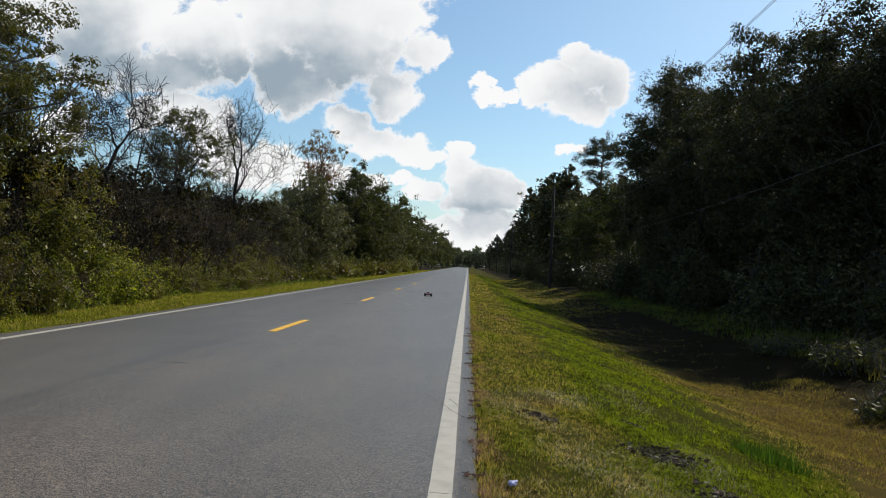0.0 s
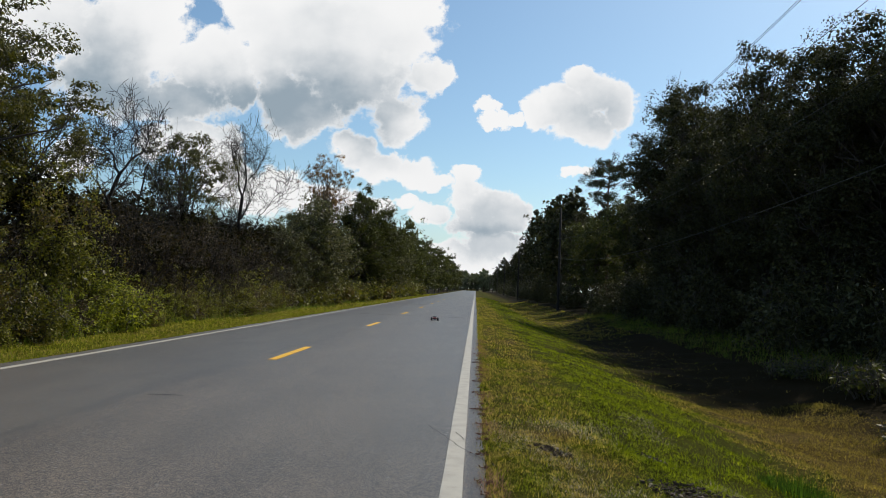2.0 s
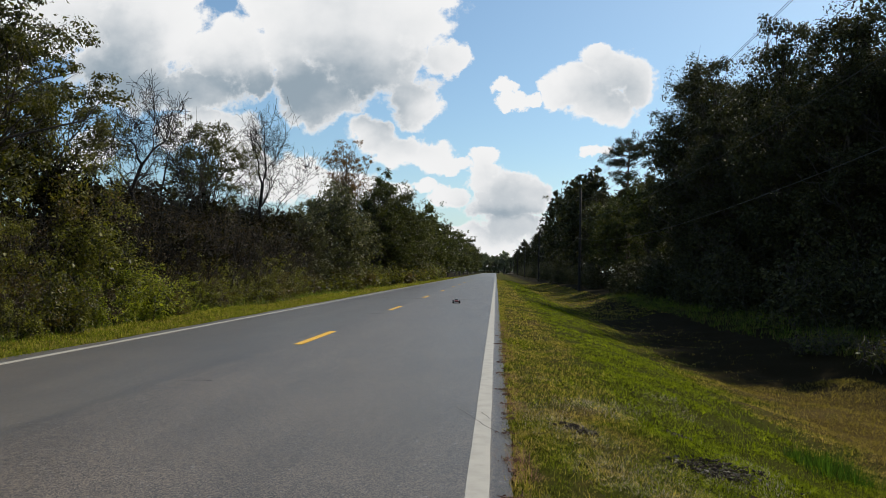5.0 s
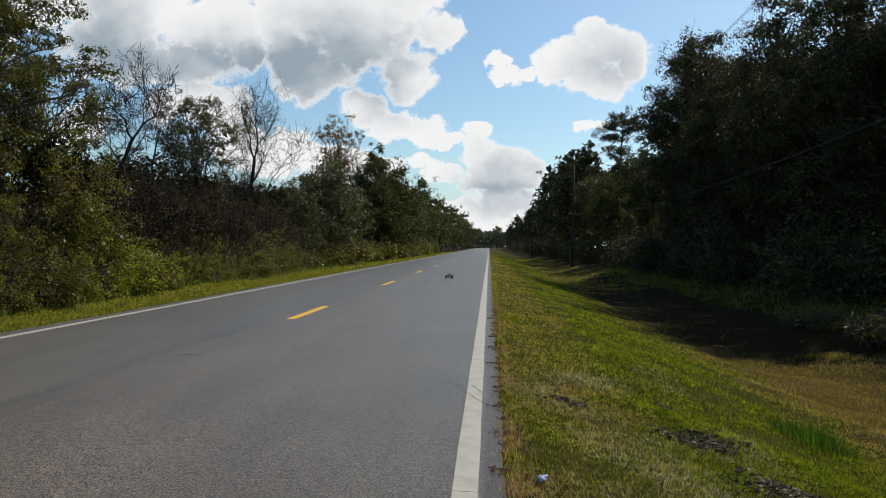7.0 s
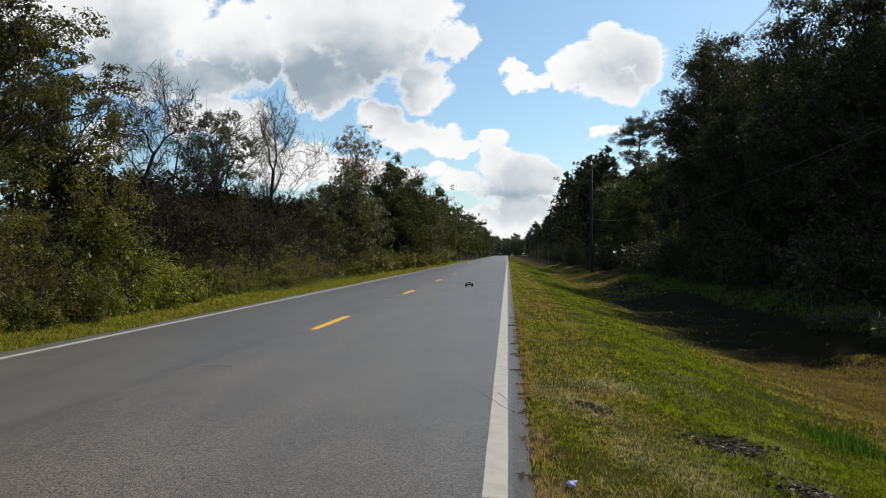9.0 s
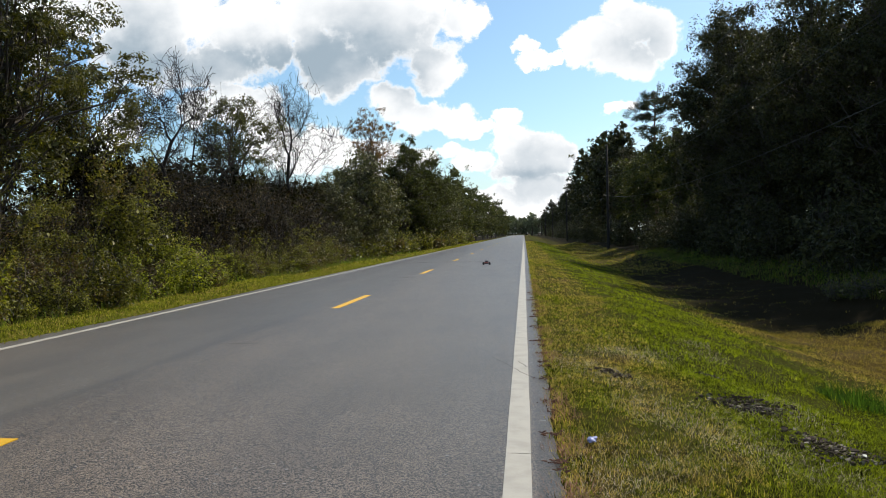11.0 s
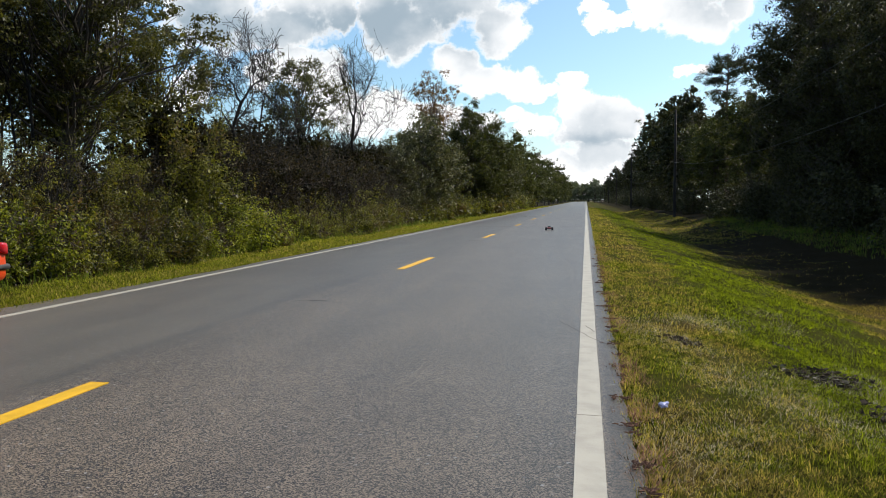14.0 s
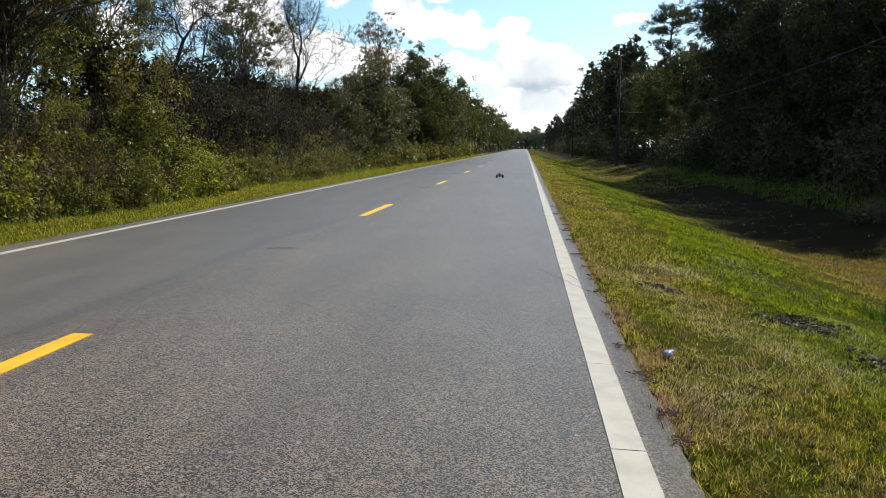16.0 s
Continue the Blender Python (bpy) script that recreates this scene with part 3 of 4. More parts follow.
def again(thing, x, y, z=0.0, turn=0.0, size=1.0, tall=1.0, group=""):
    keep = thing.scale.copy()
    thing.scale = (1, 1, 1)
    c = copy_thing(thing, pose(x, y, z, 0, 0, turn))
    thing.scale = keep
    c.scale = (size, size, size * tall)
    return tagged(c, group=group)


# ---- ground, road ----
def profile(x):
    """Height of the ground across the road: verge, ditch and bank on one side, a low verge on the other."""
    xs = [-400, -30, -14, -10, -8, -7.62, -7.45, 0.12, 0.27, 0.9, 2.0, 3.0, 4.2, 5.4, 6.6, 7.8, 9.2, 12, 30, 400]
    zs = [-0.3, -0.3, -0.28, -0.12, -0.05, -0.02, -0.06, -0.06, -0.02, -0.05, -0.16, -0.38, -0.72, -0.92, -0.9, -0.66, -0.3, -0.1, 0.0, 0.0]
    return np.interp(x, xs, zs)


def uneven(x, y):
    """Small swells of the verges; none under the road."""
    off = np.clip(np.maximum(x - 0.5, -x - 7.8), 0, 1.5) / 1.5
    return off * (0.035 * np.sin(x * 1.9 + 0.6 * np.sin(y * 0.7)) * np.sin(y * 1.3 + x) + 0.05 * np.sin(y * 0.37 + x * 0.8) + 0.02 * np.sin(y * 3.1 + x * 4.3))


def height_at(x, y):
    return profile(x) + uneven(x, y)


def grid(xs, ys, zf):
    X, Y = np.meshgrid(xs, ys, indexing="ij")
    V = np.stack([X, Y, zf(X, Y)], axis=-1).reshape(-1, 3)
    i, j = np.meshgrid(np.arange(len(xs) - 1), np.arange(len(ys) - 1), indexing="ij")
    a = i * len(ys) + j
    return V, np.stack([a, a + len(ys), a + len(ys) + 1, a + 1], axis=-1).reshape(-1, 4)


def build_ground():
    xs = np.concatenate([[-900, -300, -120, -60, -35, -25, -20, -17], np.arange(-15, -7, 0.4), [-7.2, -5, -2, 0.1], np.arange(0.2, 12, 0.2), [13, 15, 18, 22, 28, 36, 60, 120, 300, 900]])
    ys = np.concatenate([[-300, -100, -40, -15], np.arange(-5, 30, 0.3), np.arange(30, 120, 1.0), np.arange(120, 480, 8.0), [520, 700, 1200, 3000]])
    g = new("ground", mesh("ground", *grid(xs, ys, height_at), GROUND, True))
    tagged(g, "mown grassy verge with a shallow ditch", "ground", kind="structure")


def crown_z(x):
    return 0.05 * (1 - ((x + 3.6) / 3.6) ** 2)


def build_road():
    rng = np.random.default_rng(5)
    xs = np.concatenate([[-7.62], np.linspace(-7.5, 0.13, 28), [0.27]])
    ys = np.concatenate([[-60, -20, -5], np.arange(0, 40, 0.12), np.arange(40, 200, 4.0), np.arange(200, 470, 15.0)])
    V, F = grid(xs, ys, lambda X, Y: crown_z(X))
    V = V.reshape(len(xs), len(ys), 3)
    n = len(ys)
    nick = np.where(rng.random(n) < 0.2, rng.uniform(0.0, 0.03, n), 0.0) + np.abs(rng.normal(0, 0.008, n))
    V[-1, :, 0] = 0.26 - nick + 0.012 * np.sin(ys * 2.1)
    V[-1, :, 2] -= 0.004
    V[0, :, 0] = -7.62 + 0.03 * np.sin(ys * 1.4) - 0.25 * np.exp(-((ys - 8) / 3.5) ** 2)
    road = new("road", mesh("road", V.reshape(-1, 3), F, ASPHALT, True))
    tagged(road, "grey coarse asphalt two-lane road", "road", kind="structure")

    def strip(name, x, w, y0, y1, mat, wobble=0.0):
        m = max(2, int(min(400, (y1 - y0) / 0.25)))
        y = np.linspace(y0, y1, m)
        e = 0.0015 * np.sin(y * 1.9) + 0.001 * np.sin(y * 4.1)
        L = np.stack([x - w / 2 + e, y, crown_z(x - w / 2) + 0.006 + 0 * y], -1)
        R = np.stack([x + w / 2 - e, y, crown_z(x + w / 2) + 0.006 + 0 * y], -1)
        a = np.arange(m - 1)
        low = L.copy(), R.copy()
        low[0][:, 2] -= 0.008
        low[1][:, 2] -= 0.008
        W = np.concatenate([L, R, low[0], low[1]])
        Fs = [np.stack([a, a + m, a + m + 1, a + 1], -1), np.stack([a + 2 * m, a, a + 1, a + 2 * m + 1], -1), np.stack([a + m, a + 3 * m, a + 3 * m + 1, a + m + 1], -1)]
        return child(name, mesh(name, W, np.concatenate(Fs), mat), road)

    cuts = [-40, 1.9, 3.33, 4.70, 60, 455]
    for a, b in zip(cuts, cuts[1:]):
        strip("edge_line", 0.0, 0.16, a + 0.004, b - 0.004, WHITE)
    strip("edge_line", -7.2, 0.15, -40, 60, WHITE)
    strip("edge_line", -7.2, 0.15, 60, 455, WHITE)
    for i in range(-2, 32):
        y = 14.0 + 12.19 * i
        strip("centre_dash", -3.6, 0.155, y, y + 3.05, YELLOW)

    def seam(points, w):
        P = np.asarray(points, float)
        P = np.stack([np.interp(np.linspace(0, 1, 24), np.linspace(0, 1, len(P)), P[:, i]) for i in (0, 1)], -1)
        P += rng.normal(0, 0.006, P.shape)
        T = np.gradient(P, axis=0)
        N = np.stack([-T[:, 1], T[:, 0]], -1) / np.linalg.norm(T, axis=1)[:, None]
        ww = w * rng.uniform(0.4, 1.2, (24, 1))
        z = crown_z(P[:, :1]) + 0.008
        W = np.concatenate([np.hstack([P - N * ww, z]), np.hstack([P + N * ww, z])])
        a = np.arange(23)
        child("crack", mesh("crack", W, np.stack([a, a + 1, a + 25, a + 24], -1), TAR), road)

    seam([(-0.32, 8.35), (-0.1, 7.75), (0.05, 7.35), (0.34, 6.75)], 0.0045)
    seam([(-0.03, 8.1), (0.07, 7.75)], 0.0045)
    seam([(-3.85, 9.36), (-3.6, 9.42), (-3.45, 9.4)], 0.016)
    seam([(-5.6, 37.5), (-3.0, 36.8), (-0.2, 37.4)], 0.08)
    seam([(-3.9, 24.0), (-3.7, 24.2), (-3.5, 24.1)], 0.05)
    seam([(-7.0, 60.5), (-3.0, 59.8), (-0.2, 60.4)], 0.1)


def crossing():
    """The pale side road that meets the far end."""
    xs, ys = np.linspace(-60, 60, 41), np.linspace(424, 434, 6)
    m = plain("pale_sandy_road", (0.45, 0.41, 0.34), 0.9, 3.0)
    r = new("road_2", mesh("road_2", *grid(xs, ys, lambda X, Y: 0.08 + 0 * X), m, True))
    tagged(r, "pale sandy side road at the far bend", "road", kind="structure")


build_ground()
build_road()
crossing()


# ---- far woods, roadside trees ----
def roadside_left():
    oak = broadleaf(11, 9.8, 3.4, 3.9, 84, 34000, 0.1, OAK_LEAF, BARK, "spreading green oak over roadside brush", 0.2, "oak_tree", lean=(0.8, 0.3), clump_size=0.19, flat=0.55, core=0.04)
    set_down(oak, -14.4, 18.6, -0.2, 20)
    oak_b = broadleaf(12, 10.5, 4.0, 3.6, 70, 22000, 0.11, OAK_LEAF, BARK, "tall green oak with dark trunk", 0.18, "oak_tree", clump_size=0.18, flat=0.55, core=0.03)
    set_down(oak_b, -15.5, 13.5, -0.2, 0)
    again(oak, -18.5, 20.0, -0.2, 130, 1.0)
    again(oak, -17.0, 15.2, -0.2, 250, 1.05)
    again(oak_b, -20.5, 16.5, -0.2, 60, 1.0)
    again(oak_b, -16.5, 21.8, -0.2, 200, 0.95)
    b1 = bare_tree(21, 9.0, 0.10, "bare grey tree with leafless twigs", (0.5, 0.2), vines=26, fork=0.6, levels=4, spread=1.0, limb=0.15)
    set_down(b1, -13.4, 26.3, -0.2, 0)
    thin = broadleaf(31, 8.9, 3.9, 2.6, 60, 20000, 0.085, OAK_LEAF, BARK, "slender open-crowned tree with sparse leaves", 0.11, "young_oak_tree", clump_size=0.2, top=0.55, core=0.02)
    set_down(thin, -13.6, 34.2, -0.2, 0)
    again(thin, -14.3, 23.4, -0.2, 40, 0.9)
    b2 = bare_tree(23, 11.3, 0.14, "tall bare tree hung with dry vines", (0.3, 0.1), vines=46, fork=0.58, spread=1.0, limb=0.16, levels=4, limbs=7)
    set_down(b2, -13.8, 42.5, -0.2, 35)
    tuft = broadleaf(33, 14.6, 7.6, 2.7, 64, 15000, 0.1, RUSTY_LEAF, BARK, "tall thin tree with rusty autumn leaves", 0.14, "maple_tree", clump_size=0.18, top=0.75, low_taper=0.45, core=0.0)
    set_down(tuft, -14.3, 70, -0.2, 0)
    low = broadleaf(41, 8.0, 0.2, 3.7, 110, 26000, 0.14, CEDAR_LEAF, BARK, "dense dusty green cedar-like roadside tree", 0.14, "evergreen_tree", clump_size=0.2, top=0.6, low_taper=0.9)
    set_down(low, -12.3, 55.0, -0.2, 0)
    again(low, -13.5, 61.0, -0.2, 80, 1.02)
    again(low, -13.0, 49.5, -0.2, 200, 0.72)
    cedar = broadleaf(43, 12.4, 0.2, 4.6, 140, 28000, 0.18, EDGE_LEAF, BARK, "tall dense dark evergreen beside the road", 0.2, "evergreen_tree", clump_size=0.18, top=0.55, low_taper=0.9)
    set_down(cedar, -12.1, 85.0, -0.2, 0, 1.05)
    again(cedar, -13.0, 79.0, -0.2, 140, 0.92)
    rng = random.Random(4)
    cedar_far = broadleaf(44, 12.6, 0.4, 3.8, 60, 5600, 0.34, EDGE_LEAF, BARK, "tall dense evergreen along the far roadside", 0.2, "evergreen_tree", clump_size=0.2, top=0.5, twigs=0)
    set_down(cedar_far, -12.2, 128, -0.2)
    for i, (x, y, s) in enumerate([(-12.4, 92, 0.9), (-13, 98, 1.02), (-12, 108, 0.93), (-12.5, 121, 1.05), (-12, 135, 1.0), (-12.3, 150, 1.1), (-11.8, 168, 1.02),
                                   (-12, 188, 1.12), (-11.5, 210, 1.05), (-11.5, 235, 1.15), (-11.2, 262, 1.1), (-11, 292, 1.2), (-11, 325, 1.15), (-11, 362, 1.2), (-11, 400, 1.2)]):
        again(cedar_far if y > 104 else (cedar, low)[i % 3 == 1], x, y, -0.2, rng.uniform(0, 360), s * (1.45 if i % 3 == 1 and y < 104 else 1), rng.uniform(0.88, 1.1))
    # second row that closes the wood, its leaf colour darkened as shade
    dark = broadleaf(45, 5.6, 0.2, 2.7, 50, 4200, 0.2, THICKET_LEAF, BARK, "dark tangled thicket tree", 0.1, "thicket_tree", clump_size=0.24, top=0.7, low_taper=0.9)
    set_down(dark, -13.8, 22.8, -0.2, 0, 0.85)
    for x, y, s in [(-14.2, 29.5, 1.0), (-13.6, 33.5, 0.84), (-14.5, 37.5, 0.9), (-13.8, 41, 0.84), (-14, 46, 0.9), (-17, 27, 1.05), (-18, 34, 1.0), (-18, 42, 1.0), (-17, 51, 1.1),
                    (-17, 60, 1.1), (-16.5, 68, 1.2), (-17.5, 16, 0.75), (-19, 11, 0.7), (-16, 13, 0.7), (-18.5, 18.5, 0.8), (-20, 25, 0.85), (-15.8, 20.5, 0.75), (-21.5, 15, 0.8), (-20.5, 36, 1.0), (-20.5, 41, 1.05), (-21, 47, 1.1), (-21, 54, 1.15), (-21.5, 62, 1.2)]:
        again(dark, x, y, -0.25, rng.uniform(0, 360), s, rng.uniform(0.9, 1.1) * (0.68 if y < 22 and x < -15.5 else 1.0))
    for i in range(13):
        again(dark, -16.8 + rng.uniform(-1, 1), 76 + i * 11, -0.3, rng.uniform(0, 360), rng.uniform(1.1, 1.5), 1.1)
    # thin bare poles behind
    sap = bare_tree(27, 7.6, 0.045, "thin bare sapling in the thicket", (0.1, 0.1), levels=3, name="bare_sapling", fork=0.65, spread=0.8, split=3, limb=0.12, limbs=4)
    set_down(sap, -15.5, 17.6, -0.2)
    for i in range(46):
        again(sap, rng.uniform(-24, -14), rng.uniform(9, 30) if i % 3 else rng.uniform(30, 50), -0.25, rng.uniform(0, 360), rng.uniform(0.6, 1.15), rng.uniform(0.9, 1.2), "bare saplings")
    heap = tangle(58, 4.6, 2.0, "dark brown tangle of dead vines and stems")
    set_down(heap, -12.7, 25.0, -0.2)
    for x, y, q in [(-12.8, 28.6, 1.0), (-13.0, 32.0, 1.05), (-12.7, 36.0, 0.9), (-12.9, 40.0, 1.0), (-13.0, 45.0, 0.85), (-13.6, 21.6, 0.95), (-13.2, 18.6, 0.8), (-13.0, 15.0, 0.8)]:
        again(heap, x, y, -0.2, rng.uniform(0, 360), q, rng.uniform(0.85, 1.1), "vine tangles")
    # vine mound and front brush
    mound = bush(51, 5.4, 2.1, 24000, 0.08, MIXED_LEAF, "tall mound of vines and yellowing leaves", "vine_mound", 26)
    set_down(mound, -12.4, 21.2, -0.2)
    again(mound, -12.6, 17.3, -0.2, 100, 0.72)
    again(mound, -12.8, 14.0, -0.2, 220, 0.66)
    again(mound, -12.4, 11.0, -0.2, 20, 0.7)
    bright = bush(53, 1.75, 1.15, 9500, 0.075, BRUSH_LEAF, "bright green leafy roadside brush", "brush", 22, heart=1.4)
    bright_far = bush(54, 1.75, 1.15, 2600, 0.14, BRUSH_LEAF, "bright green leafy roadside brush", "brush", 22)
    rust = bush(57, 1.5, 1.1, 6000, 0.07, VINE_LEAF, "brown dying brush and dead stems", "brush", 26)
    mixed = bush(55, 1.8, 1.2, 9500, 0.072, MIXED_LEAF, "tangled green and brown roadside brush", "brush", 22, heart=1.4)
    mixed_far = bush(56, 1.8, 1.2, 2600, 0.14, MIXED_LEAF, "tangled green and brown roadside brush", "brush", 22)
    set_down(bright_far, -10.8, 124, -0.15, 0, 1.5)
    set_down(mixed_far, -10.7, 134, -0.15, 0, 1.5)
    set_down(bright, -10.7, 21.5, -0.15)
    set_down(mixed, -10.8, 17.4, -0.15)
    set_down(rust, -11.4, 16.2, -0.15)
    for x, y, q in [(-11.3, 19.9, 0.9), (-11.5, 24.6, 1.0), (-11.2, 28.4, 0.9), (-11.2, 13.2, 1.0), (-11.6, 36.2, 1.1), (-11.8, 44.5, 1.0)]:
        again(rust, x, y, -0.2, rng.uniform(0, 360), q, 1.0, "roadside brush")
    spots = [(0, -10.9, 12.6, 0.95), (1, -11.2, 14.4, 1.0), (1, -10.5, 15.6, 0.6), (0, -10.8, 19.3, 0.75), (0, -11.3, 23.0, 1.15), (1, -10.4, 23.4, 0.55), (0, -11.1, 25.4, 0.8),
             (1, -10.8, 27.6, 0.7), (0, -11.2, 30.0, 0.75), (1, -11.3, 32.6, 0.95), (0, -11.2, 35.2, 1.05), (1, -11.5, 38.4, 0.9), (1, -11.5, 41.4, 0.8), (0, -11.5, 47, 0.9),
             (0, -11.2, 52, 0.9), (1, -11, 56, 1.0), (0, -10.9, 62, 1.1), (1, -10.9, 69, 1.1), (0, -10.8, 76, 1.3), (1, -10.6, 84, 1.3),
             (0, -10.6, 93, 1.4), (1, -10.6, 103, 1.4), (0, -10.5, 115, 1.5), (1, -11.6, 9.4, 1.0), (0, -12.2, 21, 1.0), (1, -12.2, 27.5, 1.1), (1, -12.1, 31.0, 1.35), (1, -12.2, 38.4, 1.4), (1, -12.2, 43.0, 1.3)]
    for kind, x, y, s in spots:
        kind = 1 if y > 27 else kind
        again(((bright_far, mixed_far) if y > 43 else (bright, mixed))[kind], x, y, -0.18, rng.uniform(0, 360), s, rng.uniform(0.85, 1.15), "roadside brush")


def roadside_right():
    rng = random.Random(8)
    a = broadleaf(61, 14.5, 2.2, 3.6, 130, 30000, 0.11, DARK_LEAF, BARK, "tall dense dark forest tree", 0.2, "forest_tree", clump_size=0.2, top=0.55, low_taper=0.75, core=0.4)
    b = broadleaf(62, 13.2, 1.4, 3.3, 120, 28000, 0.11, DARK_LEAF, BARK, "tall dark leafy forest tree", 0.18, "forest_tree", clump_size=0.2, top=0.6, low_taper=0.8, core=0.4)
    g = broadleaf(65, 12.4, 1.2, 3.2, 80, 13000, 0.2, EDGE_LEAF, BARK, "sunlit olive tree at the forest edge", 0.17, "forest_tree", clump_size=0.2, top=0.6, low_taper=0.8, twigs=0)
    set_down(g, 13.8, 67, -0.1, 0, 0.9)
    set_down(a, 13.2, 46, -0.1, 0, 1.03)
    set_down(b, 12.8, 40.5, -0.1, 0, 0.91)
    c = broadleaf(63, 14.2, 1.6, 3.6, 70, 5200, 0.4, DARK_LEAF, BARK, "tall dark tree of the far forest edge", 0.2, "forest_tree", clump_size=0.2, top=0.55, low_taper=0.8, twigs=0)
    front = [(a, 13.0, 34.5, 0.86), (b, 13.3, 29, 0.9), (a, 14.7, 26.6, 0.86), (b, 14.8, 32, 0.89), (b, 16, 28.0, 0.9), (a, 15, 38, 0.78), (b, 15.2, 43.2, 0.95), (a, 15.2, 48.6, 1.0),
             (c, 20.5, 18.0, 0.9), (c, 20.5, 12.5, 0.86), (c, 19.5, 7, 0.85), (c, 19.5, 0, 0.85),
             (b, 13.6, 51.5, 1.22), (a, 14.6, 57.5, 0.95), (g, 14.8, 77, 0.62), (g, 11.7, 72.0, 0.74), (g, 13.8, 82, 0.88), (g, 13.2, 90, 0.93), (a, 13.4, 97, 0.84), (b, 13.2, 103, 0.98), (a, 13, 114, 1.04),
             (b, 13, 126, 1.12), (a, 13, 139, 0.98), (b, 12.8, 153, 1.06), (a, 12.8, 172, 0.96), (b, 12.6, 193, 1.02), (a, 12.4, 217, 0.9), (b, 12.2, 245, 0.96), (a, 12, 277, 0.85),
             (b, 11.8, 312, 0.9), (a, 11.6, 352, 0.8), (b, 11.5, 395, 0.85)]
    set_down(c, 22.5, 4, -0.1)
    for t, x, y, s in front:
        again(c if y > 100 else t, x, y, -0.1, rng.uniform(0, 360), s * (rng.uniform(0.82, 1.12) if y > 100 else 1), rng.uniform(0.95, 1.08), "forest trees")
    for y, x, s in [(50, 19, 1.05), (43, 18.5, 0.88), (36, 18.5, 0.82), (29.5, 18.5, 0.88), (23, 19, 0.92), (16, 23, 0.92), (57, 19, 1.05), (66, 20, 0.85), (81, 20, 0.7), (92, 19, 0.95), (107, 18.5, 1.0), (124, 18.5, 1.0), (144, 18.5, 1.0)]:
        again(c, x, y, -0.1, rng.uniform(0, 360), s, 1.0, "forest trees")
    for i in range(11):
        again(c, 24 + rng.uniform(-1.5, 1.5), 26 + i * 8.5, -0.1, rng.uniform(0, 360), 0.72, 1.0, "forest trees")
    p = pine(71, 13.2, "lone tall pine with an open flat crown")
    set_down(p, 13.1, 74.5, -0.1, 0, 1.17)
    again(p, 17.2, 26.0, -0.1, 90, 0.95)
    again(p, 19, 28.5, -0.1, 200, 1.1)
    u = bush(73, 3.4, 2.2, 3000, 0.15, DARK_LEAF, "dark understorey shrub at the forest edge", "understorey_shrub", 15)
    set_down(u, 11.0, 25, -0.15)
    for i in range(56):
        y = 4 + i * 2.6 + rng.uniform(-0.8, 0.8) if i < 26 else 72 + (i - 26) * 8.5
        again(u, rng.uniform(10.4, 12.2) + (1.2 if y < 32 else 0.0), y, -0.2, rng.uniform(0, 360), rng.uniform(0.6, 1.1) * (1.35 if i > 26 else 1), rng.uniform(0.8, 1.15), "understorey shrubs")
    for i in range(22):
        again(u, rng.uniform(15, 17), 18 + i * 3.4, -0.1, rng.uniform(0, 360), rng.uniform(1.1, 1.6), 1.0, "understorey shrubs")


def far_woods():
    rng = random.Random(15)
    f = broadleaf(81, 12, 0.5, 4.2, 36, 1500, 0.7, HAZED_FAR_LEAF, BARK, "distant green woodland tree", 0.25, "woodland_tree", clump_size=0.24, top=0.6, twigs=0)
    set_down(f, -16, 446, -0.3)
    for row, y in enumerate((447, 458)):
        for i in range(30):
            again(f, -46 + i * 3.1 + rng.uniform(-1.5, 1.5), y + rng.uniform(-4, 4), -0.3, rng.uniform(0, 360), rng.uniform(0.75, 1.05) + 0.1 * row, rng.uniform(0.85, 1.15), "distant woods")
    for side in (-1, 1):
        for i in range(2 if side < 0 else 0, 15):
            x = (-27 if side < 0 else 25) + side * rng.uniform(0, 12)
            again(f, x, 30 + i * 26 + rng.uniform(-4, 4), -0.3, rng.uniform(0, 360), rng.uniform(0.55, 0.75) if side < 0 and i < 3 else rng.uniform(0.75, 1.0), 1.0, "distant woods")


roadside_left()
roadside_right()
far_woods()


# ---- poles and wires ----
def build_poles():
    top = 10.2
    ys = [4.0, 76.0, 148.0, 220.0, 292.0, 364.0]
    first = tagged(new("utility_pole"), "weathered wooden utility pole at the forest edge", "pole", "utility poles")
    V, F = tube([(0, 0, -0.8), (0.02, 0, 3), (0.05, 0, 7), (0.06, 0, top - 0.02), (0.06, 0, top)], [0.145, 0.135, 0.115, 0.1, 0.03], 12)
    child("post", mesh("post", V, F, WOOD_POLE, True), first)
    for z in (top - 0.45, 7.0, 5.1):
        V, F = tube([(-0.08, 0.0, z), (-0.2, 0.0, z), (-0.22, 0, z + 0.01), (-0.3, 0, z + 0.01)], [0.018, 0.018, 0.045, 0.03], 8)
        child("insulator", mesh("insulator", V, F, CABLE, True), first)
    set_down(first, 8.5, ys[0], -0.2)
    for y in ys[1:]:
        again(first, 8.5, y, -0.2)
    levels = [(-0.25, top - 0.4, 0.9, 0.008), (0.06, top - 0.02, 0.9, 0.008), (-0.15, top - 1.6, 1.1, 0.008), (-0.25, 6.85, 1.2, 0.009), (-0.25, 4.95, 1.3, 0.012)]
    for dx, z, sag, r in levels:
        for a, b in zip([-68.0] + ys, ys):
            s = np.linspace(0, 1, 30)
            pts = np.stack([8.5 + dx + 0 * s, a + (b - a) * s + 0.15, z - sag * 4 * s * (1 - s)], -1)
            w = new("power_line", mesh("power_line", *tube(pts, np.full(30, r), 5), CABLE, True))
            tagged(w, "thin dark overhead cable between poles", "cable", "overhead lines")


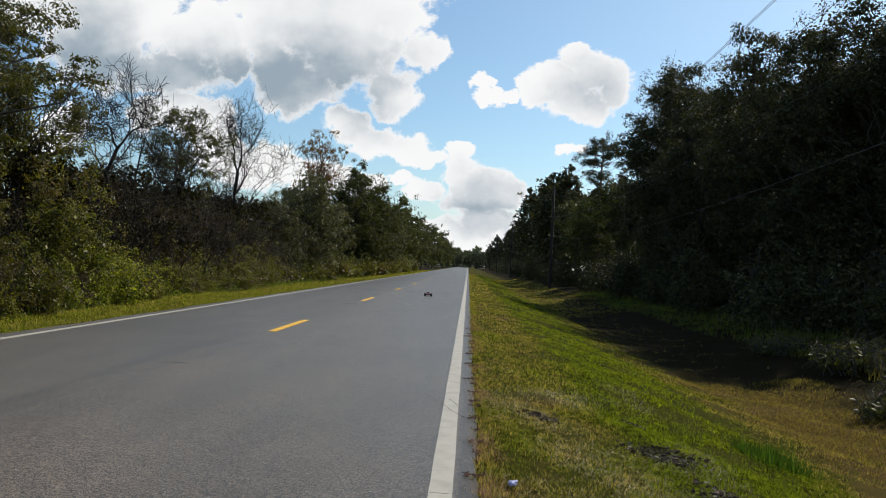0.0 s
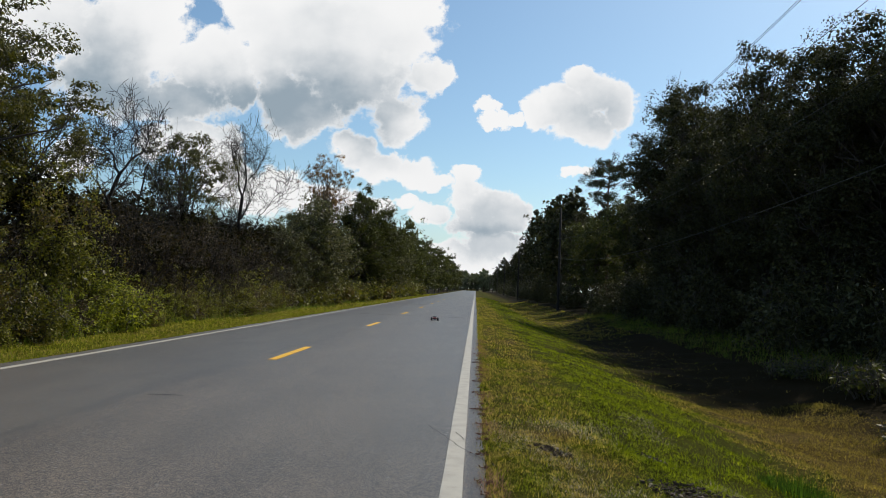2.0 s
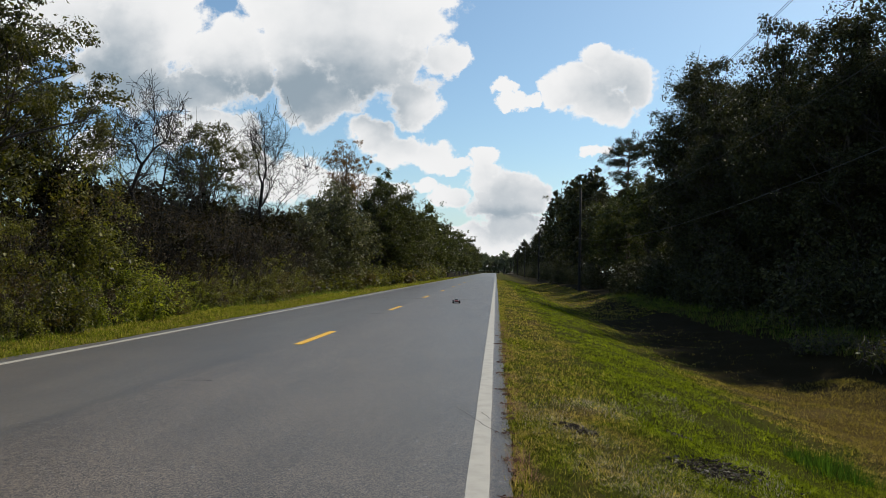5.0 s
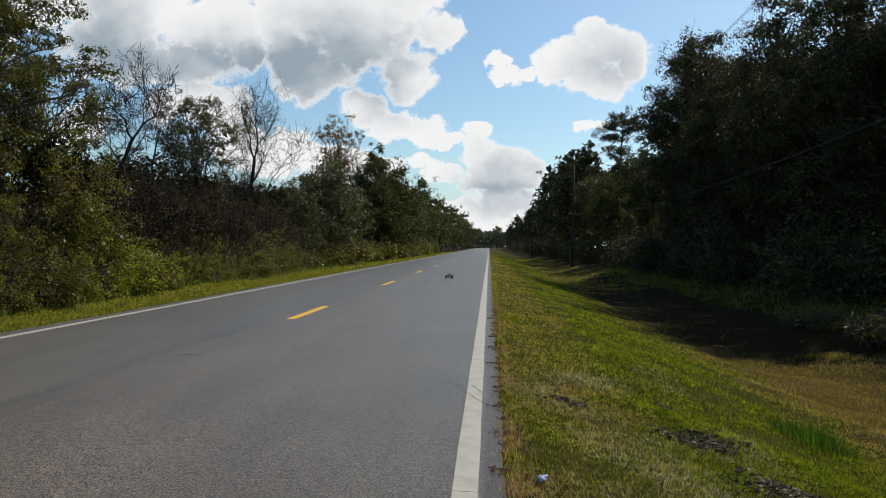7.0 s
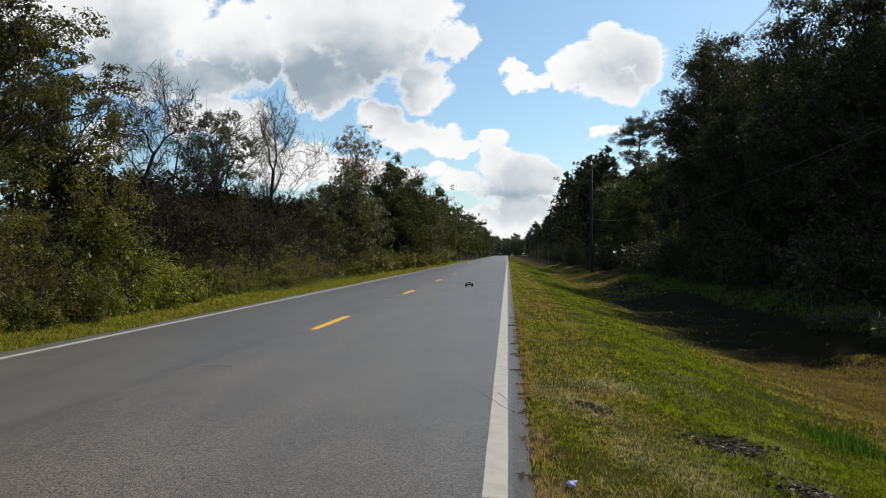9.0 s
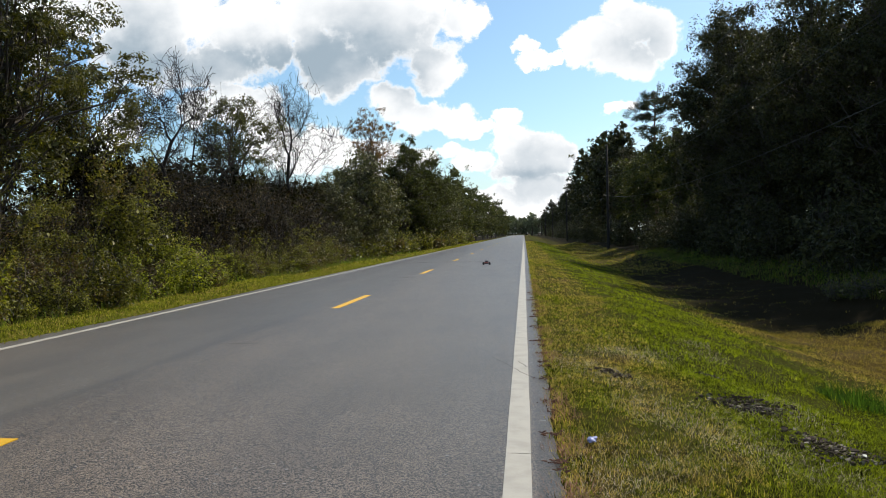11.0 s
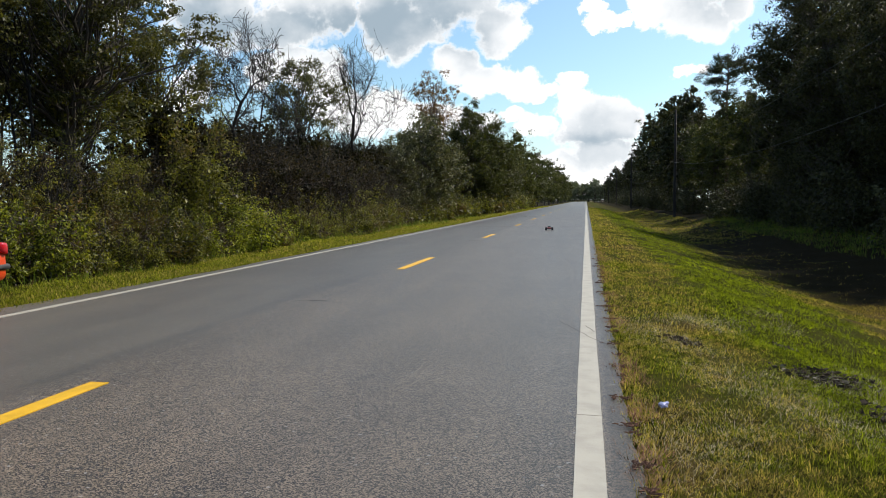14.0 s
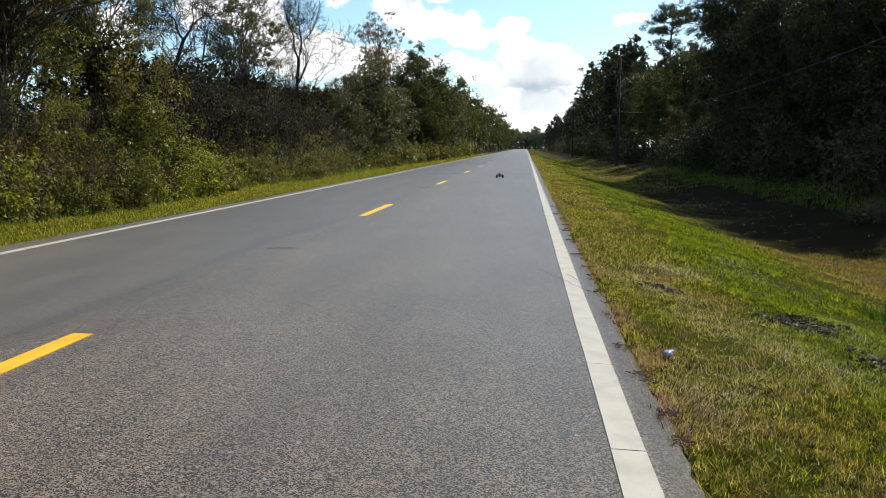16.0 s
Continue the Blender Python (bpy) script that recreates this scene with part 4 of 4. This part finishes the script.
build_poles()
twiggy = bush(91, 0.55, 0.9, 420, 0.06, EDGE_LEAF, "low dry twiggy shrub on the ditch bank", "shrub", 44, slim=0.25)
set_down(twiggy, 7.7, 12.8, float(height_at(7.7, 12.8)) - 0.03)
for x, y, q in [(8.4, 12.0, 0.8), (8.8, 13.8, 1.1), (8.9, 16.5, 1.3), (8.6, 20, 1.0)]:
    again(twiggy, x, y, float(height_at(x, y)) - 0.05, y * 40, q, 1.0, "bank shrubs")


# ---- grass ----
def blades(rng, tufts, each, xr, yr, length, width, density=None, lean=0.5, radius=0.05):
    """Grass in tufts: blades that fan out of a common foot."""
    x, y = rng.uniform(*xr, tufts), rng.uniform(*yr, tufts)
    if density is not None:
        keep = rng.random(tufts) < density(x, y)
        x, y = x[keep], y[keep]
    tall = np.repeat(rng.uniform(0.55, 1.45, len(x)), each)
    x, y = np.repeat(x, each), np.repeat(y, each)
    n = len(x)
    ox, oy = rng.normal(0, radius, n), rng.normal(0, radius, n)
    L = length * rng.uniform(0.5, 1.3, n) * tall
    a = np.arctan2(oy, ox) + rng.normal(0, 0.8, n)
    x, y = np.maximum(x + ox, xr[0]), y + oy
    t = np.clip(rng.normal(lean, 0.32, n), 0.05, 1.42)
    z = height_at(x, y) - 0.006
    w = width * rng.uniform(0.6, 1.3, n)
    ca, sa = np.cos(a), np.sin(a)
    A = np.stack([x + sa * w / 2, y - ca * w / 2, z], -1)
    B = np.stack([x - sa * w / 2, y + ca * w / 2, z], -1)
    C = np.stack([x + ca * np.sin(t) * L, y + sa * np.sin(t) * L, z + np.cos(np.minimum(t, 1.45)) * L], -1)
    return np.stack([A, B, C], 1).reshape(-1, 3), np.arange(3 * n).reshape(-1, 3)


def build_grass():
    rng = np.random.default_rng(77)

    def patchy(x, y):
        s = np.sin(x * 2.3 + 1.7 * np.sin(y * 1.1)) * np.sin(y * 1.9 + x * 0.7)
        # grass nearly left out where the ground colour carries the ditch shade
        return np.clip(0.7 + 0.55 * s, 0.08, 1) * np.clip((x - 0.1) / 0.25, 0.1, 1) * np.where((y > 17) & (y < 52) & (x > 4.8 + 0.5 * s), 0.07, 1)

    near = blades(rng, 38000, 10, (0.2, 4.3), (2.4, 8.6), 0.043, 0.0052, patchy, 0.95, 0.05)
    behind = blades(rng, 14000, 4, (0.2, 7.0), (-14, 2.4), 0.06, 0.014, patchy, 0.9, 0.06)
    fringe = blades(rng, 2600, 7, (0.2, 0.42), (1.5, 30), 0.06, 0.009, None, 0.9, 0.03)
    second = blades(rng, 30000, 7, (0.2, 7.8), (8.3, 17), 0.055, 0.0095, patchy, 0.9, 0.055)
    mid = blades(rng, 19000, 6, (0.26, 7.6), (16, 40), 0.065, 0.017, patchy, 0.9, 0.08)
    far = blades(rng, 15000, 5, (0.3, 8.8), (38, 130), 0.09, 0.036, None, 1.0, 0.12)
    dry = blades(rng, 22000, 4, (0.22, 2.6), (2.4, 11), 0.055, 0.0036, lambda x, y: np.clip(0.2 + 0.9 * np.sin(x * 3.1 + np.sin(y * 2.3)) * np.sin(y * 1.7 + x), 0, 1), 1.25, 0.09)
    ob = new("dry_grass", mesh("dry_grass", *dry, STRAW))
    tagged(ob, "pale dead grass stalks lying in the verge", "grass", kind="stuff")
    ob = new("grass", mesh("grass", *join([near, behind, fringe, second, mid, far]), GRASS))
    tagged(ob, "short mown green and straw-coloured verge grass", "grass", kind="stuff")
    straw = blades(np.random.default_rng(5), 4600, 6, (0.17, 0.42), (1.4, 22), 0.085, 0.007, lambda x, y: np.clip(0.5 + 0.9 * np.sin(y * 4.1 + np.sin(y * 1.3) * 2), 0.02, 1) * np.clip((0.46 - x) / 0.12, 0, 1), 1.25, 0.03)
    ob = new("pine_straw", mesh("pine_straw", *straw, NEEDLE_LITTER))
    tagged(ob, "reddish brown fallen needles along the asphalt edge", "leaf litter", kind="stuff")
    left = blades(rng, 15000, 6, (-10.2, -7.65), (7, 42), 0.08, 0.018, None, 0.8, 0.06)
    leftfar = blades(rng, 6500, 5, (-10.4, -7.65), (40, 160), 0.13, 0.05, None, 1.0, 0.12)
    ob = new("grass", mesh("grass", *join([left, leftfar]), STRIP))
    tagged(ob, "short yellow-green grass strip beside the road", "grass", kind="stuff")
    weeds = blades(rng, 420, 9, (-10.6, -9.9), (8, 70), 0.32, 0.014, None, 0.45, 0.08)
    bank = blades(rng, 2200, 8, (8.4, 11.5), (4, 60), 0.3, 0.014, None, 0.5, 0.08)
    tuft = blades(rng, 9, 160, (3.3, 3.8), (8.0, 8.7), 0.2, 0.006, None, 0.45, 0.1)
    ob = new("tall_grass", mesh("tall_grass", *join([weeds, bank]), WEED))
    tagged(ob, "tall unmown grass along the brush", "grass", kind="stuff")
    ob = new("grass_clump", mesh("grass_clump", *tuft, LUSH))
    tagged(ob, "dark green clump of longer grass on the verge", "grass", kind="stuff")


build_grass()


# ---- small things on and beside the road ----
def lathe(profile_points, sides, axis="X"):
    """A turned shape about an axis from (along, radius) pairs: (V, F)."""
    P = np.asarray(profile_points, float)
    ang = np.linspace(0, 2 * math.pi, sides, endpoint=False)
    c, s = np.cos(ang), np.sin(ang)
    V = np.stack([np.repeat(P[:, 0:1], sides, 1), P[:, 1:2] * c, P[:, 1:2] * s], -1).reshape(-1, 3)
    n = len(P)
    i, j = np.meshgrid(np.arange(n - 1), np.arange(sides), indexing="ij")
    a, b = i * sides + j, i * sides + (j + 1) % sides
    return V, np.stack([a, a + sides, b + sides, b], -1).reshape(-1, 4)


def hull(stations, ring):
    """A closed skin through stations (y, half width, low z, high z), each a rounded box outline."""
    ang = np.linspace(0, 2 * math.pi, ring, endpoint=False)
    rows = []
    for y, w, lo, hi in stations:
        cx, cz = np.sign(np.cos(ang)) * np.abs(np.cos(ang)) ** 0.45, np.sign(np.sin(ang)) * np.abs(np.sin(ang)) ** 0.45
        rows.append(np.stack([cx * w, np.full(ring, y), (lo + hi) / 2 + cz * (hi - lo) / 2], -1))
    ends = [np.repeat(r.mean(0)[None], ring, 0) for r in (rows[0], rows[-1])]
    V = np.concatenate([ends[0], *rows, ends[1]])
    n = len(rows) + 2
    i, j = np.meshgrid(np.arange(n - 1), np.arange(ring), indexing="ij")
    a, b = i * ring + j, i * ring + (j + 1) % ring
    return V, np.stack([a, b, b + ring, a + ring], -1).reshape(-1, 4)


def gloss(name, colour, rough=0.3, metal=0.0):
    m, k = material(name)
    p = k.n("ShaderNodeTexCoord").outputs["Object"]
    d = k.noise(p, 6, 5).outputs[0]
    c = k.mix(k.smooth(d, 0.45, 0.75), colour, [v * 0.8 + 0.02 for v in colour])
    return finish(m, k, c, k.smooth(d, 0.3, 0.8, rough, rough + 0.2), metal=metal)


DARK_RED = gloss("dark_red_plastic", (0.16, 0.012, 0.01), 0.4)
RED_PAINT, BLACK_PLASTIC, RUBBER = gloss("red_car_paint", (0.6, 0.06, 0.014), 0.28), gloss("black_plastic", (0.025, 0.025, 0.027), 0.5), plain("tyre_rubber", (0.02, 0.02, 0.021), 0.85)
RIM, LAMP_RED, DARK_GLASS = gloss("silver_rim", (0.5, 0.5, 0.5), 0.35, 0.8), gloss("red_lamp_glass", (0.5, 0.01, 0.02), 0.1), gloss("dark_window_glass", (0.02, 0.025, 0.028), 0.08)


def wheel(parent, x, y, z, r, w, rim_mat, tread=0):
    t = child("wheel", mesh("wheel", *lathe([(-w / 2, r * 0.55), (-w / 2, r * 0.9), (-w * 0.36, r), (w * 0.36, r), (w / 2, r * 0.9), (w / 2, r * 0.55)], 24), RUBBER, True), parent, "black rubber tyre")
    t.location = (x, y, z)
    child("rim", mesh("rim", *lathe([(-w * 0.42, r * 0.02), (-w * 0.38, r * 0.2), (-w * 0.3, r * 0.5), (-w * 0.45, r * 0.57), (w * 0.45, r * 0.57), (w * 0.3, r * 0.5), (w * 0.38, r * 0.2), (w * 0.42, r * 0.02)], 18), rim_mat, True), t)
    if tread:
        vs = []
        for i in range(tread):
            a = 2 * math.pi * i / tread
            for dx in (-0.22, 0.22):
                V, F = tube([(dx * w - 0.1 * w, math.cos(a) * r, math.sin(a) * r), (dx * w + 0.1 * w, math.cos(a) * r, math.sin(a) * r)], (r * 0.07, r * 0.07), 4)
                vs.append((V, F))
        child("tread", mesh("tread", *join(vs), RUBBER), t)


def toy_car(x, y, turn):
    """A radio-controlled truck: plastic tub, open tyres, low cab."""
    car = tagged(new("toy_truck"), "small red and black radio-controlled truck on the road", "toy car")
    child("chassis", mesh("chassis", *hull([(-0.2, 0.04, 0.045, 0.07), (-0.17, 0.06, 0.04, 0.075), (0.14, 0.07, 0.04, 0.075), (0.2, 0.05, 0.055, 0.08)], 12), BLACK_PLASTIC), car)
    child("body_shell", mesh("body_shell", *hull([(-0.21, 0.05, 0.08, 0.1), (-0.17, 0.085, 0.07, 0.118), (-0.06, 0.09, 0.07, 0.13), (0.05, 0.09, 0.07, 0.13), (0.16, 0.085, 0.07, 0.125), (0.21, 0.07, 0.08, 0.115)], 16), DARK_RED, True), car, "dark red painted body shell")
    child("cab", mesh("cab", *hull([(-0.08, 0.05, 0.12, 0.13), (-0.03, 0.07, 0.12, 0.168), (0.06, 0.07, 0.12, 0.17), (0.1, 0.06, 0.12, 0.14)], 16), DARK_GLASS, True), car, "dark tinted cab")
    child("bumper", mesh("bumper", *tube([(-0.1, -0.235, 0.07), (-0.06, -0.245, 0.07), (0.06, -0.245, 0.07), (0.1, -0.235, 0.07)], np.full(4, 0.012), 8), BLACK_PLASTIC), car)
    child("spoiler", mesh("spoiler", *hull([(0.19, 0.09, 0.165, 0.17), (0.25, 0.1, 0.168, 0.176)], 10), BLACK_PLASTIC), car)
    for sx in (-1, 1):
        for yy in (-0.14, 0.15):
            wheel(car, sx * 0.135, yy, 0.062, 0.062, 0.075, RED_PAINT, 16)
            child("axle", mesh("axle", *tube([(sx * 0.03, yy, 0.062), (sx * 0.12, yy, 0.062)], (0.008, 0.008), 6), BLACK_PLASTIC), car)
    car.matrix_basis = pose(x, y, float(crown_z(x)) + 0.004, 0, 0, turn)


def parked_car(x, y, z):
    """A small hatchback; its tail is at y, it faces the other way along the road."""
    car = tagged(new("parked_car"), "red hatchback parked on the grass verge", "car")
    L = 3.9
    body = hull([(0.0, 0.66, 0.42, 0.62), (0.05, 0.78, 0.28, 0.84), (0.35, 0.83, 0.22, 0.93), (1.2, 0.85, 0.2, 0.94), (2.4, 0.85, 0.2, 0.93), (3.1, 0.83, 0.22, 0.86), (3.65, 0.78, 0.24, 0.76), (3.85, 0.66, 0.3, 0.62)], 28)
    child("body", mesh("body", body[0] * (1, -1, 1), body[1][:, ::-1], RED_PAINT, True), car)
    cab = hull([(0.18, 0.6, 0.86, 0.96), (0.4, 0.68, 0.86, 1.34), (0.8, 0.68, 0.86, 1.40), (1.8, 0.68, 0.86, 1.40), (2.3, 0.66, 0.86, 1.26), (2.9, 0.6, 0.82, 0.9)], 24)
    child("window", mesh("window", cab[0] * (1, -1, 1), cab[1][:, ::-1], DARK_GLASS, True), car, "dark side and rear glass")
    roof = hull([(0.42, 0.55, 1.33, 1.37), (0.7, 0.6, 1.36, 1.43), (1.8, 0.6, 1.36, 1.43), (2.15, 0.54, 1.3, 1.34)], 16)
    child("roof", mesh("roof", roof[0] * (1, -1, 1), roof[1][:, ::-1], RED_PAINT, True), car)
    bump = hull([(-0.07, 0.7, 0.49, 0.57), (-0.02, 0.8, 0.47, 0.6), (0.3, 0.855, 0.48, 0.6), (0.5, 0.855, 0.5, 0.58)], 20)
    child("bumper", mesh("bumper", bump[0] * (1, -1, 1), bump[1][:, ::-1], BLACK_PLASTIC, True), car, "black rubbing strip round the tail")
    for sx in (-1, 1):
        lamp = hull([(0.02, 0.04, 0.74, 0.88), (0.06, 0.07, 0.72, 0.91), (0.16, 0.07, 0.76, 0.92), (0.22, 0.03, 0.8, 0.9)], 12)
        child("tail_light", mesh("tail_light", lamp[0] * (1, -1, 1) + np.array([sx * 0.76, 0, 0]), lamp[1][:, ::-1], LAMP_RED, True), car, "red tail light")
        for yy in (-0.75, -3.1):
            wheel(car, sx * 0.76, yy, 0.29, 0.29, 0.18, RIM)
    car.matrix_basis = pose(x, y, z, 0, 0, 0)


def crumpled(name, label, category, x, y, size, mat, seed):
    rng = np.random.default_rng(seed)
    bm = bmesh.new()
    bmesh.ops.create_icosphere(bm, subdivisions=2, radius=1)
    for v in bm.verts:
        v.co = Vector((v.co.x * size[0], v.co.y * size[1], v.co.z * size[2])) * float(rng.uniform(0.65, 1.2))
    thing = part(name, bm, mat)
    tagged(thing, label, category)
    thing.matrix_basis = pose(x, y, float(height_at(x, y)) + size[2] * 0.4, 0, 0, rng.uniform(0, 360))
    return thing


toy_car(-1.62, 33.0, 4)
parked_car(-9.52, 9.86, -0.08)
FOIL, PAPER = gloss("silver_blue_wrapper", (0.22, 0.24, 0.42), 0.3, 0.3), plain("white_paper", (0.5, 0.5, 0.47), 0.8)


def clod_material():
    """Turned earth: dark damp crumbs with dry pale ones among them."""
    m, k = material("turned_soil")
    g = k.n("ShaderNodeNewGeometry")
    r = g.outputs["Random Per Island"]
    a = k.noise(g.outputs["Position"], 90, 5, 0.7).outputs[0]
    c = k.mix(k.smooth(r, 0.72, 0.98), k.mix(a, (0.012, 0.009, 0.007), (0.085, 0.065, 0.05)), k.mix(a, (0.12, 0.1, 0.08), (0.36, 0.32, 0.27)))
    return finish(m, k, c, 0.95, a, 0.8, 0.006, spec=0.1)


SOIL = clod_material()
ROOTS = plain("dry_grass_mat", (0.13, 0.062, 0.04), 0.95, bump=0.8)
crumpled("wrapper", "crumpled silver and blue food wrapper in the grass", "litter", 0.49, 5.0, (0.06, 0.035, 0.018), FOIL, 3).location.z += 0.035
crumpled("paper_scrap", "small white paper scrap in the grass", "litter", 2.42, 5.5, (0.03, 0.018, 0.01), PAPER, 4).location.z += 0.02


def soil_patch(x, y, length, width, turn, count, seed):
    """Clods of bare, turned earth in the grass."""
    rng = np.random.default_rng(seed)
    pieces = []
    ca, sa = math.cos(turn), math.sin(turn)
    for i in range(count):
        a, b = rng.normal(0, length * 0.42), rng.normal(0, width * 0.4)
        px, py = x + ca * a - sa * b, y + sa * a + ca * b
        r = rng.uniform(0.003, 0.009) if rng.random() < 0.85 else rng.uniform(0.009, 0.015)
        q = rng.normal(0, 1, (8, 3))
        cube = np.array([(i & 1, i >> 1 & 1, i >> 2 & 1) for i in range(8)]) * 2.0 - 1
        V = cube * r * rng.uniform(0.6, 1.5, 3) * (1, 1, 0.6) + q * r * 0.45 + np.array([px, py, float(height_at(px, py)) + r * 0.3 + rng.uniform(0.0, 0.022)])
        F = np.array([(0, 2, 3, 1), (4, 5, 7, 6), (0, 1, 5, 4), (2, 6, 7, 3), (0, 4, 6, 2), (1, 3, 7, 5)])
        pieces.append((V, F))
    ob = new("soil_patch", mesh("soil_patch", *join(pieces), SOIL))
    tagged(ob, "dark clods of bare soil in the verge", "soil", kind="stuff")


soil_patch(2.05, 6.9, 0.42, 0.42, -0.75, 800, 1)
soil_patch(2.25, 5.6, 0.36, 0.4, -0.6, 750, 2)
soil_patch(0.95, 7.7, 0.3, 0.18, -0.8, 200, 3)
soil_patch(2.0, 8.2, 0.2, 0.08, -0.8, 110, 4)


def edge_roots():
    """Dark dry runners that creep from the grass on to the asphalt."""
    rng = np.random.default_rng(12)
    pieces = []
    for i in range(34):
        y = 2.0 + i * 0.46 + rng.normal(0, 0.2)
        reach = rng.uniform(0.1, 0.24)
        for _ in range(rng.integers(10, 34)):
            p = np.array([rng.uniform(reach, 0.3), y + rng.normal(0, 0.03), 0.006])
            d = np.array([rng.normal(0, 0.022), rng.normal(0, 0.016), rng.uniform(0.002, 0.016)])
            pieces.append(tube([p, p + d * 0.6, p + d + (0, 0, -0.004)], (0.005, 0.004, 0.002), 4))
    ob = new("grass_runners", mesh("grass_runners", *join(pieces), ROOTS))
    tagged(ob, "dry brown grass runners over the asphalt edge", "grass", kind="stuff")


edge_roots()
